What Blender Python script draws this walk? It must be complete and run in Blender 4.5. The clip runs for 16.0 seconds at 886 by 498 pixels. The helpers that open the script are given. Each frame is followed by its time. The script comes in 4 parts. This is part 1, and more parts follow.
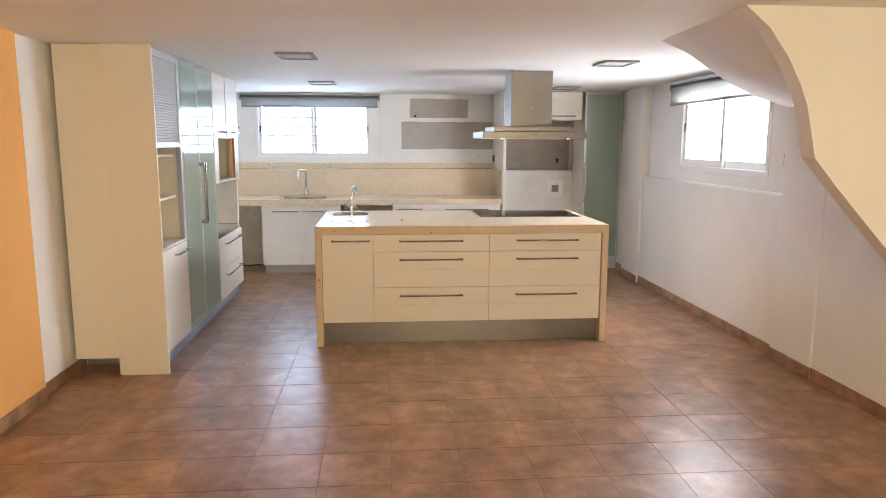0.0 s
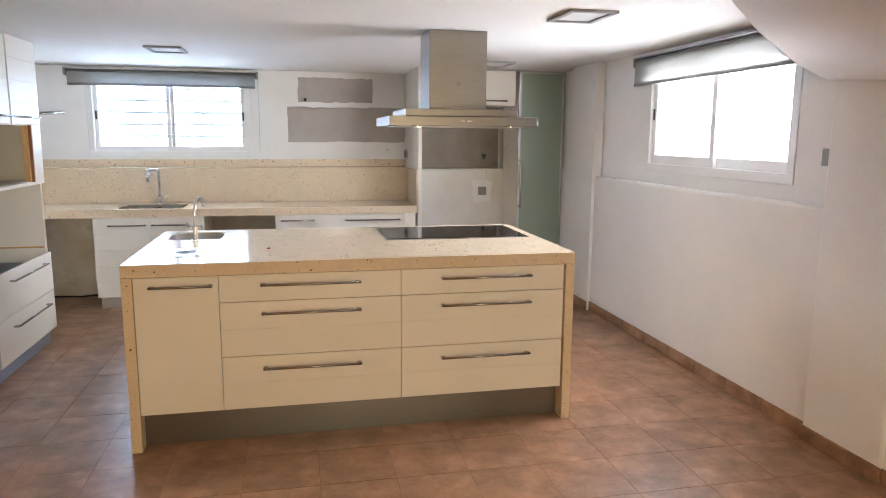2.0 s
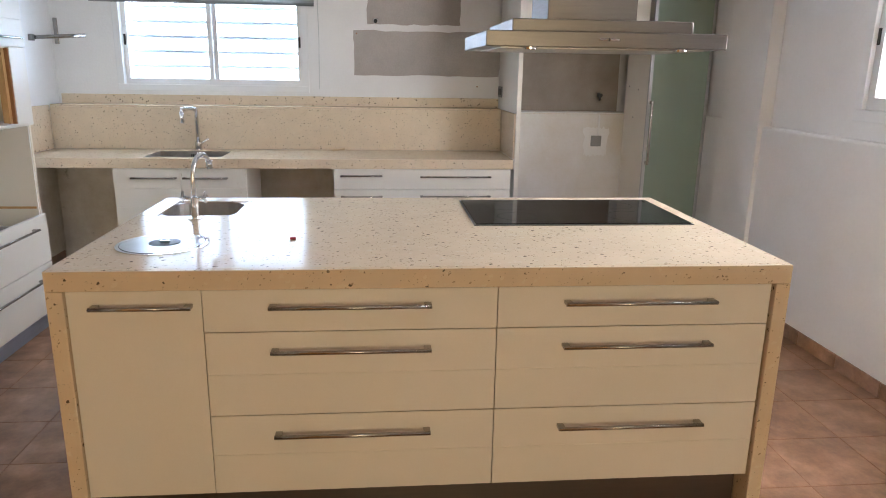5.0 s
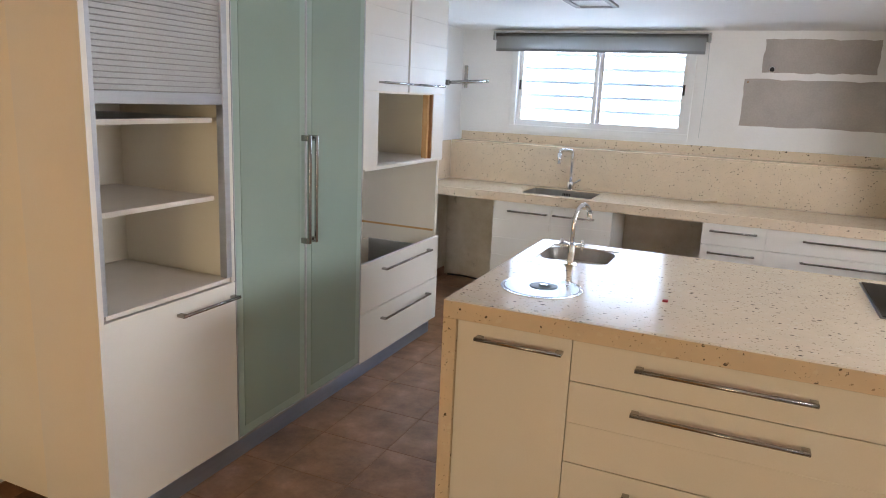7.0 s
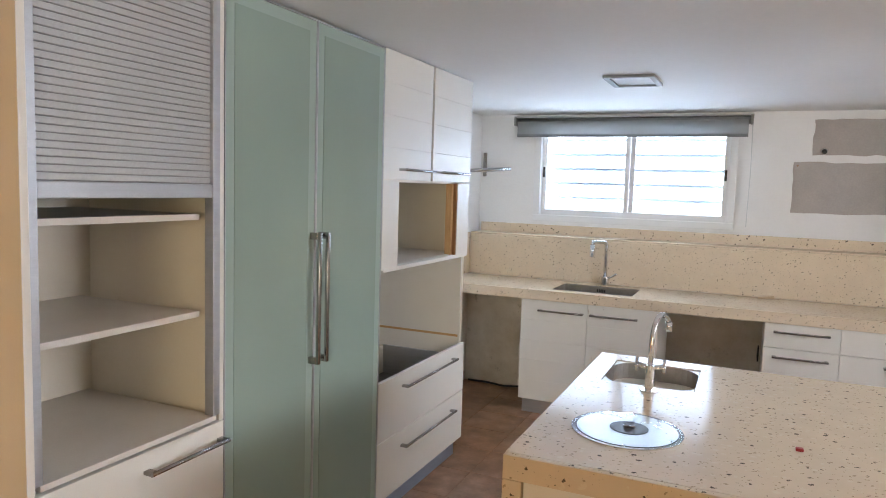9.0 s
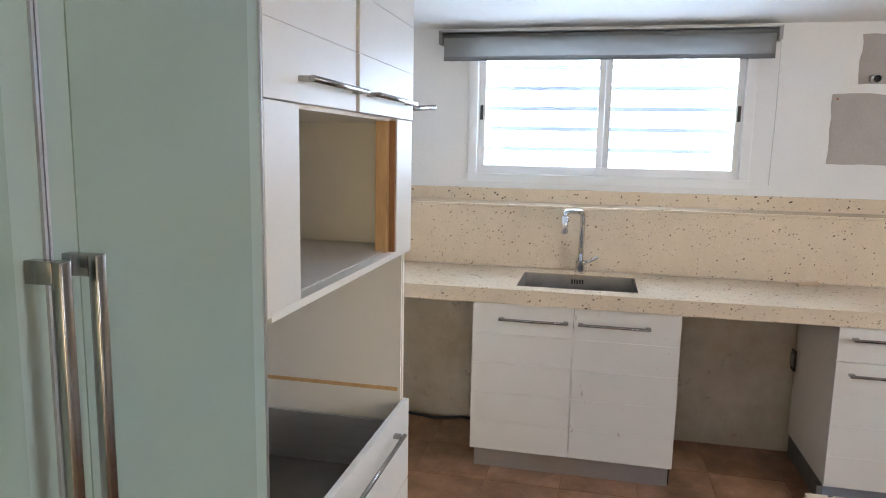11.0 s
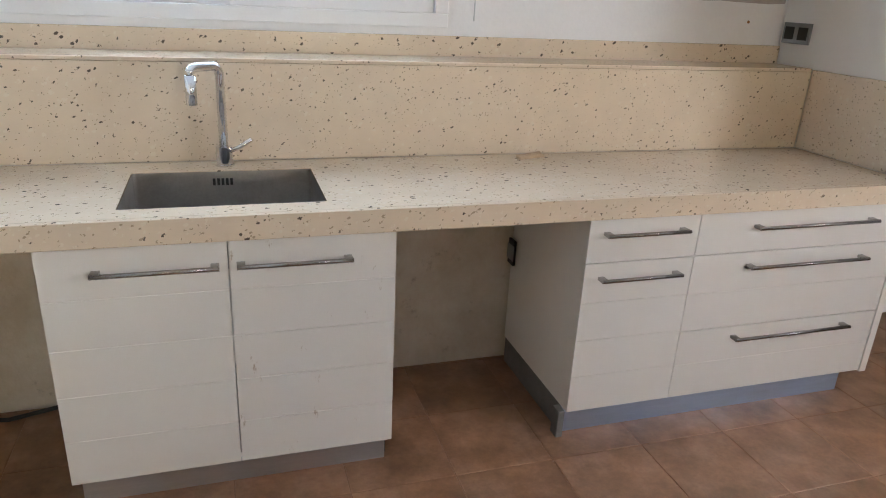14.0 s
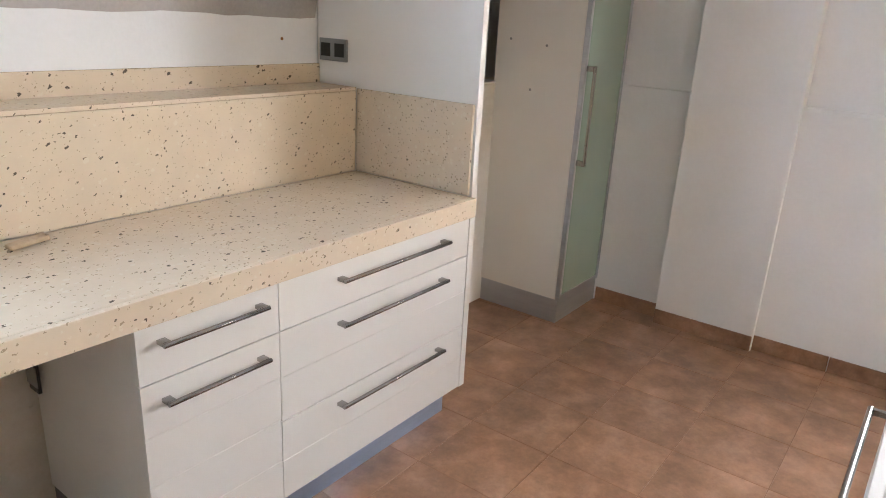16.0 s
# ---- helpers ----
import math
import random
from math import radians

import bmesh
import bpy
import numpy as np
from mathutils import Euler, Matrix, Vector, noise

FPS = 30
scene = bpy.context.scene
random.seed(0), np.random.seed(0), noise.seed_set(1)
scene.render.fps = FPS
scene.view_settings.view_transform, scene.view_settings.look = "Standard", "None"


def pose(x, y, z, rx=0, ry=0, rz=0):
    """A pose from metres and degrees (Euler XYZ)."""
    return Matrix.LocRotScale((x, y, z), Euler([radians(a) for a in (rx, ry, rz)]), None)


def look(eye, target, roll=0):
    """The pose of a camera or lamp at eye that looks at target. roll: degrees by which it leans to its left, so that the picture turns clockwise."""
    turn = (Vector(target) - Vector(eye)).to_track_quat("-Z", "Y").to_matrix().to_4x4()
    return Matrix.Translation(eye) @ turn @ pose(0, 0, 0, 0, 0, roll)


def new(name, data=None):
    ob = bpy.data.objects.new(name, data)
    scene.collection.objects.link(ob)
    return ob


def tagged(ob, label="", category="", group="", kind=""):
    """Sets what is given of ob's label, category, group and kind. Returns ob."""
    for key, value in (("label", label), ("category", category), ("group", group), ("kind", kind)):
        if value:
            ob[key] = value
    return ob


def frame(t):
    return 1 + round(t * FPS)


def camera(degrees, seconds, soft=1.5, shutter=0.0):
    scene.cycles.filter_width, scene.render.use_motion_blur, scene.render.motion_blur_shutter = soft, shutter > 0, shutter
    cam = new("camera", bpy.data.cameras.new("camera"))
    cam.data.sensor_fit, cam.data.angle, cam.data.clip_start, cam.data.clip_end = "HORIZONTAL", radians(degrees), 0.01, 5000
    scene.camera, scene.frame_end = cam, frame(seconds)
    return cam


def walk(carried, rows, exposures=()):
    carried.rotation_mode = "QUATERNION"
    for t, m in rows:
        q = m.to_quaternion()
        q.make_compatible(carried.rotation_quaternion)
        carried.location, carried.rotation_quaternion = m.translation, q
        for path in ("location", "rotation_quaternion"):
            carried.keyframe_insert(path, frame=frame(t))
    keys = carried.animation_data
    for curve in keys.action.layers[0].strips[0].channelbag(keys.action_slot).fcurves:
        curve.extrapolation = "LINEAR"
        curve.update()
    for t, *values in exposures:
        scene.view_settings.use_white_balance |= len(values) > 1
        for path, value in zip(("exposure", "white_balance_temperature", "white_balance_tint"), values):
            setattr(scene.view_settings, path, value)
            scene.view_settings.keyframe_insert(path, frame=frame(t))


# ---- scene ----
cam = camera(65.6, 16.0, 1.0)
EXPOSURES = [(0, 0.06, 5750, 10), (1.0, -0.03, 5750, 10), (2.5, -0.08, 5750, 10), (5.5, -0.33, 5750, 10), (8.5, -0.32, 5750, 10), (11.0, -0.28, 5750, 10),
             (13.0, -0.34, 5750, 10), (14.5, -0.16, 5750, 10), (15.5, 0.10, 5750, 10), (16, 0.25, 5750, 10)]
PATH = [
    (0, (0.001, 0.6, 1.535), (0.17, 2.569, 1.227), 0.2),
    (0.5, (0.034, 1.007, 1.546), (0.254, 2.974, 1.257), 0.1),
    (1, (0.135, 1.452, 1.549), (0.405, 3.412, 1.261), 0.4),
    (1.5, (0.202, 1.903, 1.526), (0.537, 3.854, 1.241), 0.3),
    (2, (0.287, 2.354, 1.51), (0.701, 4.283, 1.186), 0.4),
    (2.5, (0.427, 2.777, 1.512), (0.89, 4.684, 1.126), 0.7),
    (3, (0.517, 3.2, 1.508), (1.013, 5.08, 1.037), 0.7),
    (3.2, (0.559, 3.33, 1.524), (1.057, 5.199, 1.017), 0.9),
    (5.3, (0.42, 3.741, 1.473), (0.446, 5.678, 0.975), 1.4),
    (5.5, (0.408, 3.744, 1.483), (0.317, 5.678, 0.981), 1.9),
    (6, (0.387, 3.73, 1.484), (0.004, 5.627, 0.981), 3.4),
    (6.5, (0.352, 3.702, 1.521), (-0.283, 5.529, 1.01), 3.3),
    (7, (0.337, 3.708, 1.557), (-0.444, 5.498, 1.124), 2.6),
    (7.5, (0.302, 3.717, 1.58), (-0.515, 5.518, 1.28), 2.5),
    (8, (0.246, 3.739, 1.586), (-0.582, 5.546, 1.373), 2.2),
    (8.5, (0.143, 3.872, 1.574), (-0.684, 5.685, 1.401), 1.9),
    (8.7, (0.094, 3.979, 1.562), (-0.732, 5.792, 1.387), 1.8),
    (10.8, (-0.832, 5.493, 1.489), (-1.317, 7.415, 1.224), 1.6),
    (11, (-0.886, 5.639, 1.489), (-1.315, 7.571, 1.196), 1.1),
    (11.5, (-0.987, 5.993, 1.49), (-1.213, 7.951, 1.149), 0.8),
    (12, (-1.03, 6.334, 1.463), (-1.092, 8.292, 1.062), 1.5),
    (12.5, (-1.081, 6.634, 1.438), (-1.033, 8.571, 0.944), 1.8),
    (13, (-1.059, 6.814, 1.426), (-0.882, 8.706, 0.805), 2.6),
    (13.5, (-0.988, 6.866, 1.427), (-0.639, 8.709, 0.734), 2.8),
    (14, (-0.945, 6.883, 1.435), (-0.36, 8.661, 0.728), 2.9),
    (14.5, (-0.892, 6.892, 1.441), (-0.057, 8.577, 0.76), 3.1),
    (15, (-0.815, 6.945, 1.437), (0.288, 8.477, 0.778), 1.9),
    (15.5, (-0.675, 7.113, 1.437), (0.658, 8.456, 0.789), 1.9),
    (16, (-0.593, 7.306, 1.485), (0.934, 8.425, 0.839), 3.1),
]
walk(cam, [(t, look(eye, target, roll)) for t, eye, target, roll in PATH], EXPOSURES)

# ---- light ----
world = bpy.data.worlds.new("world")
scene.world = world
world.use_nodes = True
sky = world.node_tree.nodes.new("ShaderNodeTexSky")
sky.sky_type, sky.sun_disc, sky.sun_elevation, sky.sun_rotation = "NISHITA", False, radians(50), radians(60)
world.node_tree.links.new(sky.outputs[0], world.node_tree.nodes["Background"].inputs[0])
world.node_tree.nodes["Background"].inputs[1].default_value = 0.1


def area_lamp(name, m, w, h, watts, colour):
    d = bpy.data.lights.new(name, "AREA")
    d.shape, d.size, d.size_y, d.energy, d.color = "RECTANGLE", w, h, watts, colour
    ob = new(name, d)
    ob.matrix_world = m
    return tagged(ob, kind="structure")


SKY_A, SKY_B, WARM = 118.0, 335.0, 108.0
area_lamp("daylight_back_window", look((-0.87, 9.78, 1.64), (-0.87, 8.0, 1.60)), 2.0, 1.2, SKY_A, (0.70, 0.83, 1.0))
area_lamp("daylight_side_window", look((3.16, 6.33, 1.62), (1.5, 6.33, 1.60)), 2.4, 1.3, SKY_B, (1.0, 0.94, 0.89))
# warm lamp added behind the camera for an unseen source; no doorway is built
area_lamp("warm_light_behind_camera", look((1.1, -1.0, 1.2), (0.4, 5.0, 0.85)), 2.0, 1.8, WARM, (1.0, 0.78, 0.44))

# ---- materials ----


def material(name, colour, rough=0.5, metal=0.0, spec=0.5):
    m = bpy.data.materials.new(name)
    m.use_nodes = True
    b = m.node_tree.nodes["Principled BSDF"]
    b.inputs["Base Color"].default_value = (*colour, 1)
    b.inputs["Roughness"].default_value = rough
    b.inputs["Metallic"].default_value = metal
    b.inputs["Specular IOR Level"].default_value = spec
    return m


def node(m, kind, **values):
    n = m.node_tree.nodes.new(kind)
    for k, v in values.items():
        n.inputs[k].default_value = v
    return n


def wire(m, a, b):
    m.node_tree.links.new(a, b)


def coords(m, scale=(1, 1, 1)):
    g = node(m, "ShaderNodeNewGeometry")
    p = node(m, "ShaderNodeMapping")
    p.inputs["Scale"].default_value = scale
    wire(m, g.outputs["Position"], p.inputs["Vector"])
    return p.outputs[0]


def ramp(m, fac, stops):
    r = node(m, "ShaderNodeValToRGB")
    while len(r.color_ramp.elements) < len(stops):
        r.color_ramp.elements.new(0.5)
    for e, (p, c) in zip(r.color_ramp.elements, stops):
        e.position, e.color = p, (*c, 1)
    wire(m, fac, r.inputs[0])
    return r.outputs[0]


def noise_tex(m, vec, scale, detail=4, rough=0.6):
    n = node(m, "ShaderNodeTexNoise", Scale=scale, Detail=detail, Roughness=rough)
    wire(m, vec, n.inputs["Vector"])
    return n.outputs[0]


def mix(m, fac, a, b, mode="MIX"):
    n = m.node_tree.nodes.new("ShaderNodeMix")
    n.data_type, n.blend_type = "RGBA", mode
    for sock, v in ((n.inputs[0], fac), (n.inputs[6], a), (n.inputs[7], b)):
        if isinstance(v, (int, float)):
            sock.default_value = v
        elif isinstance(v, tuple):
            sock.default_value = (*v, 1)
        else:
            wire(m, v, sock)
    return n.outputs[2]


def bump(m, height, strength, distance=0.002):
    n = node(m, "ShaderNodeBump", Strength=strength, Distance=distance)
    wire(m, height, n.inputs["Height"])
    wire(m, n.outputs[0], m.node_tree.nodes["Principled BSDF"].inputs["Normal"])


def bsdf(m):
    return m.node_tree.nodes["Principled BSDF"]


def mottled(name, a, b, scale, rough=0.6, grain=120, bumps=0.15, metal=0.0, dist=0.002, stretch=(1, 1, 1)):
    """A surface between two tones, with broad patches and fine grain."""
    m = material(name, a, rough, metal)
    v = coords(m, stretch)
    broad = noise_tex(m, v, scale, 5)
    fine = noise_tex(m, v, grain, 3)
    base = ramp(m, broad, [(0.3, a), (0.7, b)])
    wire(m, mix(m, 0.12, base, ramp(m, fine, [(0.3, (0.3, 0.3, 0.3)), (0.7, (0.75, 0.75, 0.75))]), "OVERLAY"), bsdf(m).inputs["Base Color"])
    r = node(m, "ShaderNodeMapRange")
    r.inputs["To Min"].default_value, r.inputs["To Max"].default_value = rough * 0.8, min(1, rough * 1.2)
    wire(m, broad, r.inputs["Value"])
    wire(m, r.outputs[0], bsdf(m).inputs["Roughness"])
    bump(m, fine, bumps, dist)
    return m


WALL = mottled("white_wall_paint", (0.84, 0.83, 0.81), (0.79, 0.78, 0.76), 2.2, 0.75, 60, 0.25, dist=0.004)
CEIL = mottled("ceiling_paint", (0.83, 0.82, 0.80), (0.79, 0.78, 0.76), 1.1, 0.8, 50, 0.15)
ORANGE = mottled("orange_wall_paint", (0.78, 0.42, 0.12), (0.72, 0.38, 0.11), 2.0, 0.75, 60, 0.25, dist=0.004)
STAINED = mottled("stained_plaster", (0.78, 0.72, 0.62), (0.60, 0.52, 0.40), 4.5, 0.85, 70, 0.4, dist=0.004)
v_ = coords(STAINED)
spots = ramp(STAINED, noise_tex(STAINED, v_, 7.0, 7, 0.75), [(0.60, (0, 0, 0)), (0.76, (1, 1, 1))])
wire(STAINED, mix(STAINED, spots, bsdf(STAINED).inputs["Base Color"].links[0].from_socket, (0.30, 0.245, 0.17)), bsdf(STAINED).inputs["Base Color"])
GREY_PATCH = mottled("unpainted_grey_plaster", (0.46, 0.42, 0.38), (0.40, 0.365, 0.33), 6, 0.8, 80, 0.3)
BROWN_PATCH = mottled("bare_brown_plaster", (0.36, 0.31, 0.26), (0.28, 0.24, 0.20), 5, 0.8, 80, 0.3)
LACQ = mottled("cream_white_laminate", (0.80, 0.77, 0.70), (0.78, 0.75, 0.68), 3, 0.38, 300, 0.03)
LACQ_IN = mottled("cream_carcass_board", (0.84, 0.78, 0.66), (0.81, 0.75, 0.63), 3, 0.5, 200, 0.05)
GREYBOARD = mottled("pale_grey_shelf_board", (0.74, 0.69, 0.62), (0.69, 0.645, 0.58), 5, 0.5, 200, 0.05)
STEEL = mottled("brushed_steel", (0.22, 0.203, 0.19), (0.20, 0.187, 0.175), 8, 0.36, 160, 0.03, 1.0, stretch=(1, 1, 14))
HANDLE = mottled("satin_steel_handle", (0.40, 0.385, 0.365), (0.34, 0.327, 0.31), 10, 0.2, 200, 0.02, 1.0)
SINK = mottled("worn_steel_bowl", (0.50, 0.47, 0.43), (0.37, 0.345, 0.315), 9, 0.38, 150, 0.1, 1.0)
def scuffed():
    m = mottled("scuffed_white_laminate", (0.80, 0.77, 0.70), (0.77, 0.74, 0.67), 3, 0.4, 300, 0.03)
    v = coords(m, (1.0, 1.0, 0.35))
    marks = ramp(m, noise_tex(m, v, 26, 6, 0.75), [(0.635, (0, 0, 0)), (0.69, (1, 1, 1))])
    old = bsdf(m).inputs["Base Color"].links[0].from_socket
    wire(m, mix(m, marks, old, (0.50, 0.42, 0.32)), bsdf(m).inputs["Base Color"])
    return m


LACQ_WORN = scuffed()
CHROME = material("chrome", (0.78, 0.79, 0.81), 0.08, 1.0)
ALU = mottled("anodised_aluminium", (0.55, 0.56, 0.58), (0.50, 0.51, 0.53), 6, 0.4, 120, 0.05, 0.85, stretch=(1, 1, 10))
# aluminium with the blue of the reflected sky put into its base colour
PLINTH = mottled("sky_tinted_aluminium_plinth", (0.44, 0.52, 0.66), (0.40, 0.47, 0.60), 6, 0.38, 120, 0.05, 0.85, stretch=(1, 1, 10))
DARKPLINTH = mottled("dusty_grey_plinth_side", (0.20, 0.19, 0.18), (0.14, 0.135, 0.13), 8, 0.6, 90, 0.2)
WHITEFRAME = mottled("white_window_aluminium", (0.82, 0.82, 0.81), (0.79, 0.79, 0.78), 5, 0.35, 150, 0.02)
BLACK = material("black_plastic", (0.02, 0.02, 0.02), 0.4)
HOB = material("black_ceramic_glass", (0.012, 0.012, 0.013), 0.06)
BLIND = mottled("grey_blind_fabric", (0.30, 0.30, 0.29), (0.26, 0.26, 0.25), 10, 0.8, 400, 0.2)
GREYPLASTIC = mottled("grey_socket_plastic", (0.30, 0.30, 0.29), (0.26, 0.26, 0.25), 10, 0.45, 200, 0.05)
WOOD = mottled("raw_pine_batten", (0.62, 0.40, 0.18), (0.52, 0.31, 0.13), 9, 0.6, 90, 0.15, stretch=(6, 6, 1))
WOODDARK = mottled("brown_board_edge", (0.34, 0.17, 0.06), (0.28, 0.13, 0.05), 9, 0.6, 90, 0.15, stretch=(6, 6, 1))
RIM = mottled("grey_painted_rim", (0.30, 0.30, 0.29), (0.26, 0.26, 0.25), 8, 0.6, 120, 0.05)
LID = mottled("satin_steel_lid", (0.52, 0.53, 0.54), (0.46, 0.47, 0.48), 6, 0.28, 200, 0.02, 1.0)
DRAWER_STEEL = mottled("dark_grey_drawer_base", (0.16, 0.15, 0.14), (0.12, 0.115, 0.11), 8, 0.5, 120, 0.05)
SHUTTER = mottled("satin_grey_shutter", (0.50, 0.50, 0.49), (0.46, 0.46, 0.45), 6, 0.5, 120, 0.05, 0.2)
RED = material("red_plastic", (0.35, 0.015, 0.015), 0.35)
DRAIN = material("dark_drain", (0.05, 0.05, 0.05), 0.4, 0.7)
LENS = mottled("lamp_diffuser", (0.60, 0.61, 0.60), (0.55, 0.56, 0.55), 8, 0.7, 120, 0.05)
BAR = mottled("white_painted_bar", (0.55, 0.62, 0.70), (0.5, 0.57, 0.65), 6, 0.5, 120, 0.05)
def translucent(m, share, clear=0.0):
    """Lets part of the light through a thin surface."""
    t = node(m, "ShaderNodeBsdfTranslucent")
    t.inputs["Color"].default_value = bsdf(m).inputs["Base Color"].default_value
    x = node(m, "ShaderNodeMixShader")
    x.inputs[0].default_value = share
    out = m.node_tree.nodes["Material Output"]
    wire(m, bsdf(m).outputs[0], x.inputs[1])
    wire(m, t.outputs[0], x.inputs[2])
    if clear:
        y = node(m, "ShaderNodeMixShader")
        y.inputs[0].default_value = clear
        wire(m, x.outputs[0], y.inputs[1])
        wire(m, node(m, "ShaderNodeBsdfTransparent").outputs[0], y.inputs[2])
        x = y
    wire(m, x.outputs[0], out.inputs["Surface"])


translucent(BLIND, 0.5)
BLIND_SHEER = mottled("sheer_blind_fabric", (0.46, 0.46, 0.44), (0.42, 0.42, 0.40), 10, 0.8, 400, 0.2)
translucent(BLIND_SHEER, 0.6, 0.16)
# solid bars pass some lamp light here, to look paled by window glare
translucent(BAR, 0.05)
GROUT = mottled("dark_brown_grout", (0.30, 0.17, 0.105), (0.25, 0.14, 0.085), 7, 0.85, 120, 0.3)


def terracotta(name):
    m = material(name, (0.3, 0.16, 0.1), 0.4)
    v = coords(m)
    info = node(m, "ShaderNodeObjectInfo")
    shift = node(m, "ShaderNodeVectorMath")
    shift.operation = "MULTIPLY_ADD"
    wire(m, info.outputs["Random"], shift.inputs[0])
    shift.inputs[1].default_value = (7, 5, 3)
    wire(m, v, shift.inputs[2])
    broad = noise_tex(m, shift.outputs[0], 7.0, 4, 0.55)
    fine = noise_tex(m, v, 60, 5)
    stain = noise_tex(m, v, 3.6, 6, 0.72)
    col = ramp(m, broad, [(0.0, (0.13, 0.055, 0.022)), (0.5, (0.40, 0.218, 0.122)), (1.0, (0.70, 0.44, 0.30))])
    col = mix(m, 1.0, col, ramp(m, stain, [(0.0, (0.02, 0.04, 0.06)), (1.0, (1.56, 1.52, 1.48))]), "MULTIPLY")
    col = mix(m, 1.0, col, ramp(m, fine, [(0.0, (0.78, 0.78, 0.78)), (1.0, (1.1, 1.1, 1.1))]), "MULTIPLY")
    col = mix(m, 1.0, col, ramp(m, info.outputs["Random"], [(0.0, (0.93, 0.93, 0.93)), (1.0, (1.05, 1.05, 1.05))]), "MULTIPLY")
    wire(m, col, bsdf(m).inputs["Base Color"])
    bsdf(m).inputs["Roughness"].default_value = 0.3
    bump(m, fine, 0.05, 0.001)
    return m


TILE = terracotta("terracotta_tile")


def terrazzo(name, base, rough):
    """Cream composite stone with scattered brown and black chips."""
    m = material(name, base, rough)
    v = coords(m)
    warp = noise_tex(m, v, 85, 3)
    off = node(m, "ShaderNodeVectorMath")
    off.operation = "MULTIPLY_ADD"
    wire(m, warp, off.inputs[0])
    off.inputs[1].default_value = (0.030, 0.014, 0.020)
    wire(m, v, off.inputs[2])
    col = ramp(m, noise_tex(m, v, 9, 4), [(0.3, tuple(c * 0.93 for c in base)), (0.7, base)])
    for scale, size, share, chip in ((60, 0.18, 0.78, (0.32, 0.24, 0.16)), (66, 0.20, 0.80, (0.13, 0.105, 0.08)), (120, 0.22, 0.72, (0.40, 0.31, 0.21)), (60, 0.24, 0.66, (0.72, 0.62, 0.47))):
        vo = node(m, "ShaderNodeTexVoronoi", Scale=scale)
        wire(m, off.outputs[0], vo.inputs["Vector"])
        near = node(m, "ShaderNodeMath")
        near.operation = "LESS_THAN"
        wire(m, vo.outputs["Distance"], near.inputs[0])
        sep = node(m, "ShaderNodeSeparateColor")
        wire(m, vo.outputs["Color"], sep.inputs[0])
        rad = node(m, "ShaderNodeMath")
        rad.operation = "MULTIPLY"
        wire(m, sep.outputs[1], rad.inputs[0])
        rad.inputs[1].default_value = size * 2
        wire(m, rad.outputs[0], near.inputs[1])
        pick = node(m, "ShaderNodeMath")
        pick.operation = "GREATER_THAN"
        wire(m, sep.outputs[0], pick.inputs[0])
        pick.inputs[1].default_value = share
        both = node(m, "ShaderNodeMath")
        both.operation = "MULTIPLY"
        wire(m, near.outputs[0], both.inputs[0])
        wire(m, pick.outputs[0], both.inputs[1])
        col = mix(m, both.outputs[0], col, chip)
    wire(m, col, bsdf(m).inputs["Base Color"])
    bsdf(m).inputs["Specular IOR Level"].default_value = 0.09
    return m


STONE = terrazzo("cream_terrazzo", (0.72, 0.595, 0.435), 0.15)


def frosted(name, base):
    m = material(name, base, 0.07)
    v = coords(m, (1, 1, 1))
    col = ramp(m, noise_tex(m, v, 1.2, 2), [(0.35, base), (0.65, tuple(c * 1.08 for c in base))])
    wire(m, col, bsdf(m).inputs["Base Color"])
    see = node(m, "ShaderNodeMixShader")
    see.inputs[0].default_value = 0.14
    wire(m, bsdf(m).outputs[0], see.inputs[1])
    wire(m, node(m, "ShaderNodeBsdfTransparent").outputs[0], see.inputs[2])
    wire(m, see.outputs[0], m.node_tree.nodes["Material Output"].inputs["Surface"])
    return m


FROST = frosted("frosted_green_glass", (0.345, 0.43, 0.365))
FROST_EDGE = frosted("frosted_green_glass_border", (0.42, 0.51, 0.455))
GLASS = bpy.data.materials.new("window_glass")
GLASS.use_nodes = True
bsdf(GLASS).inputs["Transmission Weight"].default_value = 1.0
bsdf(GLASS).inputs["Roughness"].default_value = 0.0
bsdf(GLASS).inputs["IOR"].default_value = 1.05
GLOW = bpy.data.materials.new("bright_overcast_sky")
GLOW.use_nodes = True
bsdf(GLOW).inputs["Base Color"].default_value = (0, 0, 0, 1)
bsdf(GLOW).inputs["Emission Color"].default_value = (0.86, 0.94, 1.0, 1)
bsdf(GLOW).inputs["Emission Strength"].default_value = 3.0

# ---- mesh helpers ----


def add_box(bm, x0, x1, y0, y1, z0, z1, bevel=0.0):
    r = bmesh.ops.create_cube(bm, size=1.0)
    vs = r["verts"]
    for v in vs:
        v.co = Vector((x0 + (v.co.x + 0.5) * (x1 - x0), y0 + (v.co.y + 0.5) * (y1 - y0), z0 + (v.co.z + 0.5) * (z1 - z0)))
    if bevel:
        es = list({e for v in vs for e in v.link_edges})
        bmesh.ops.bevel(bm, geom=es, offset=bevel, segments=2, profile=0.5, affect="EDGES")
    return bm


def box(x0, x1, y0, y1, z0, z1, bevel=0.0):
    return add_box(bmesh.new(), x0, x1, y0, y1, z0, z1, bevel)


def boxes(*rows, bevel=0.0):
    bm = bmesh.new()
    for r in rows:
        add_box(bm, *r, bevel)
    return bm


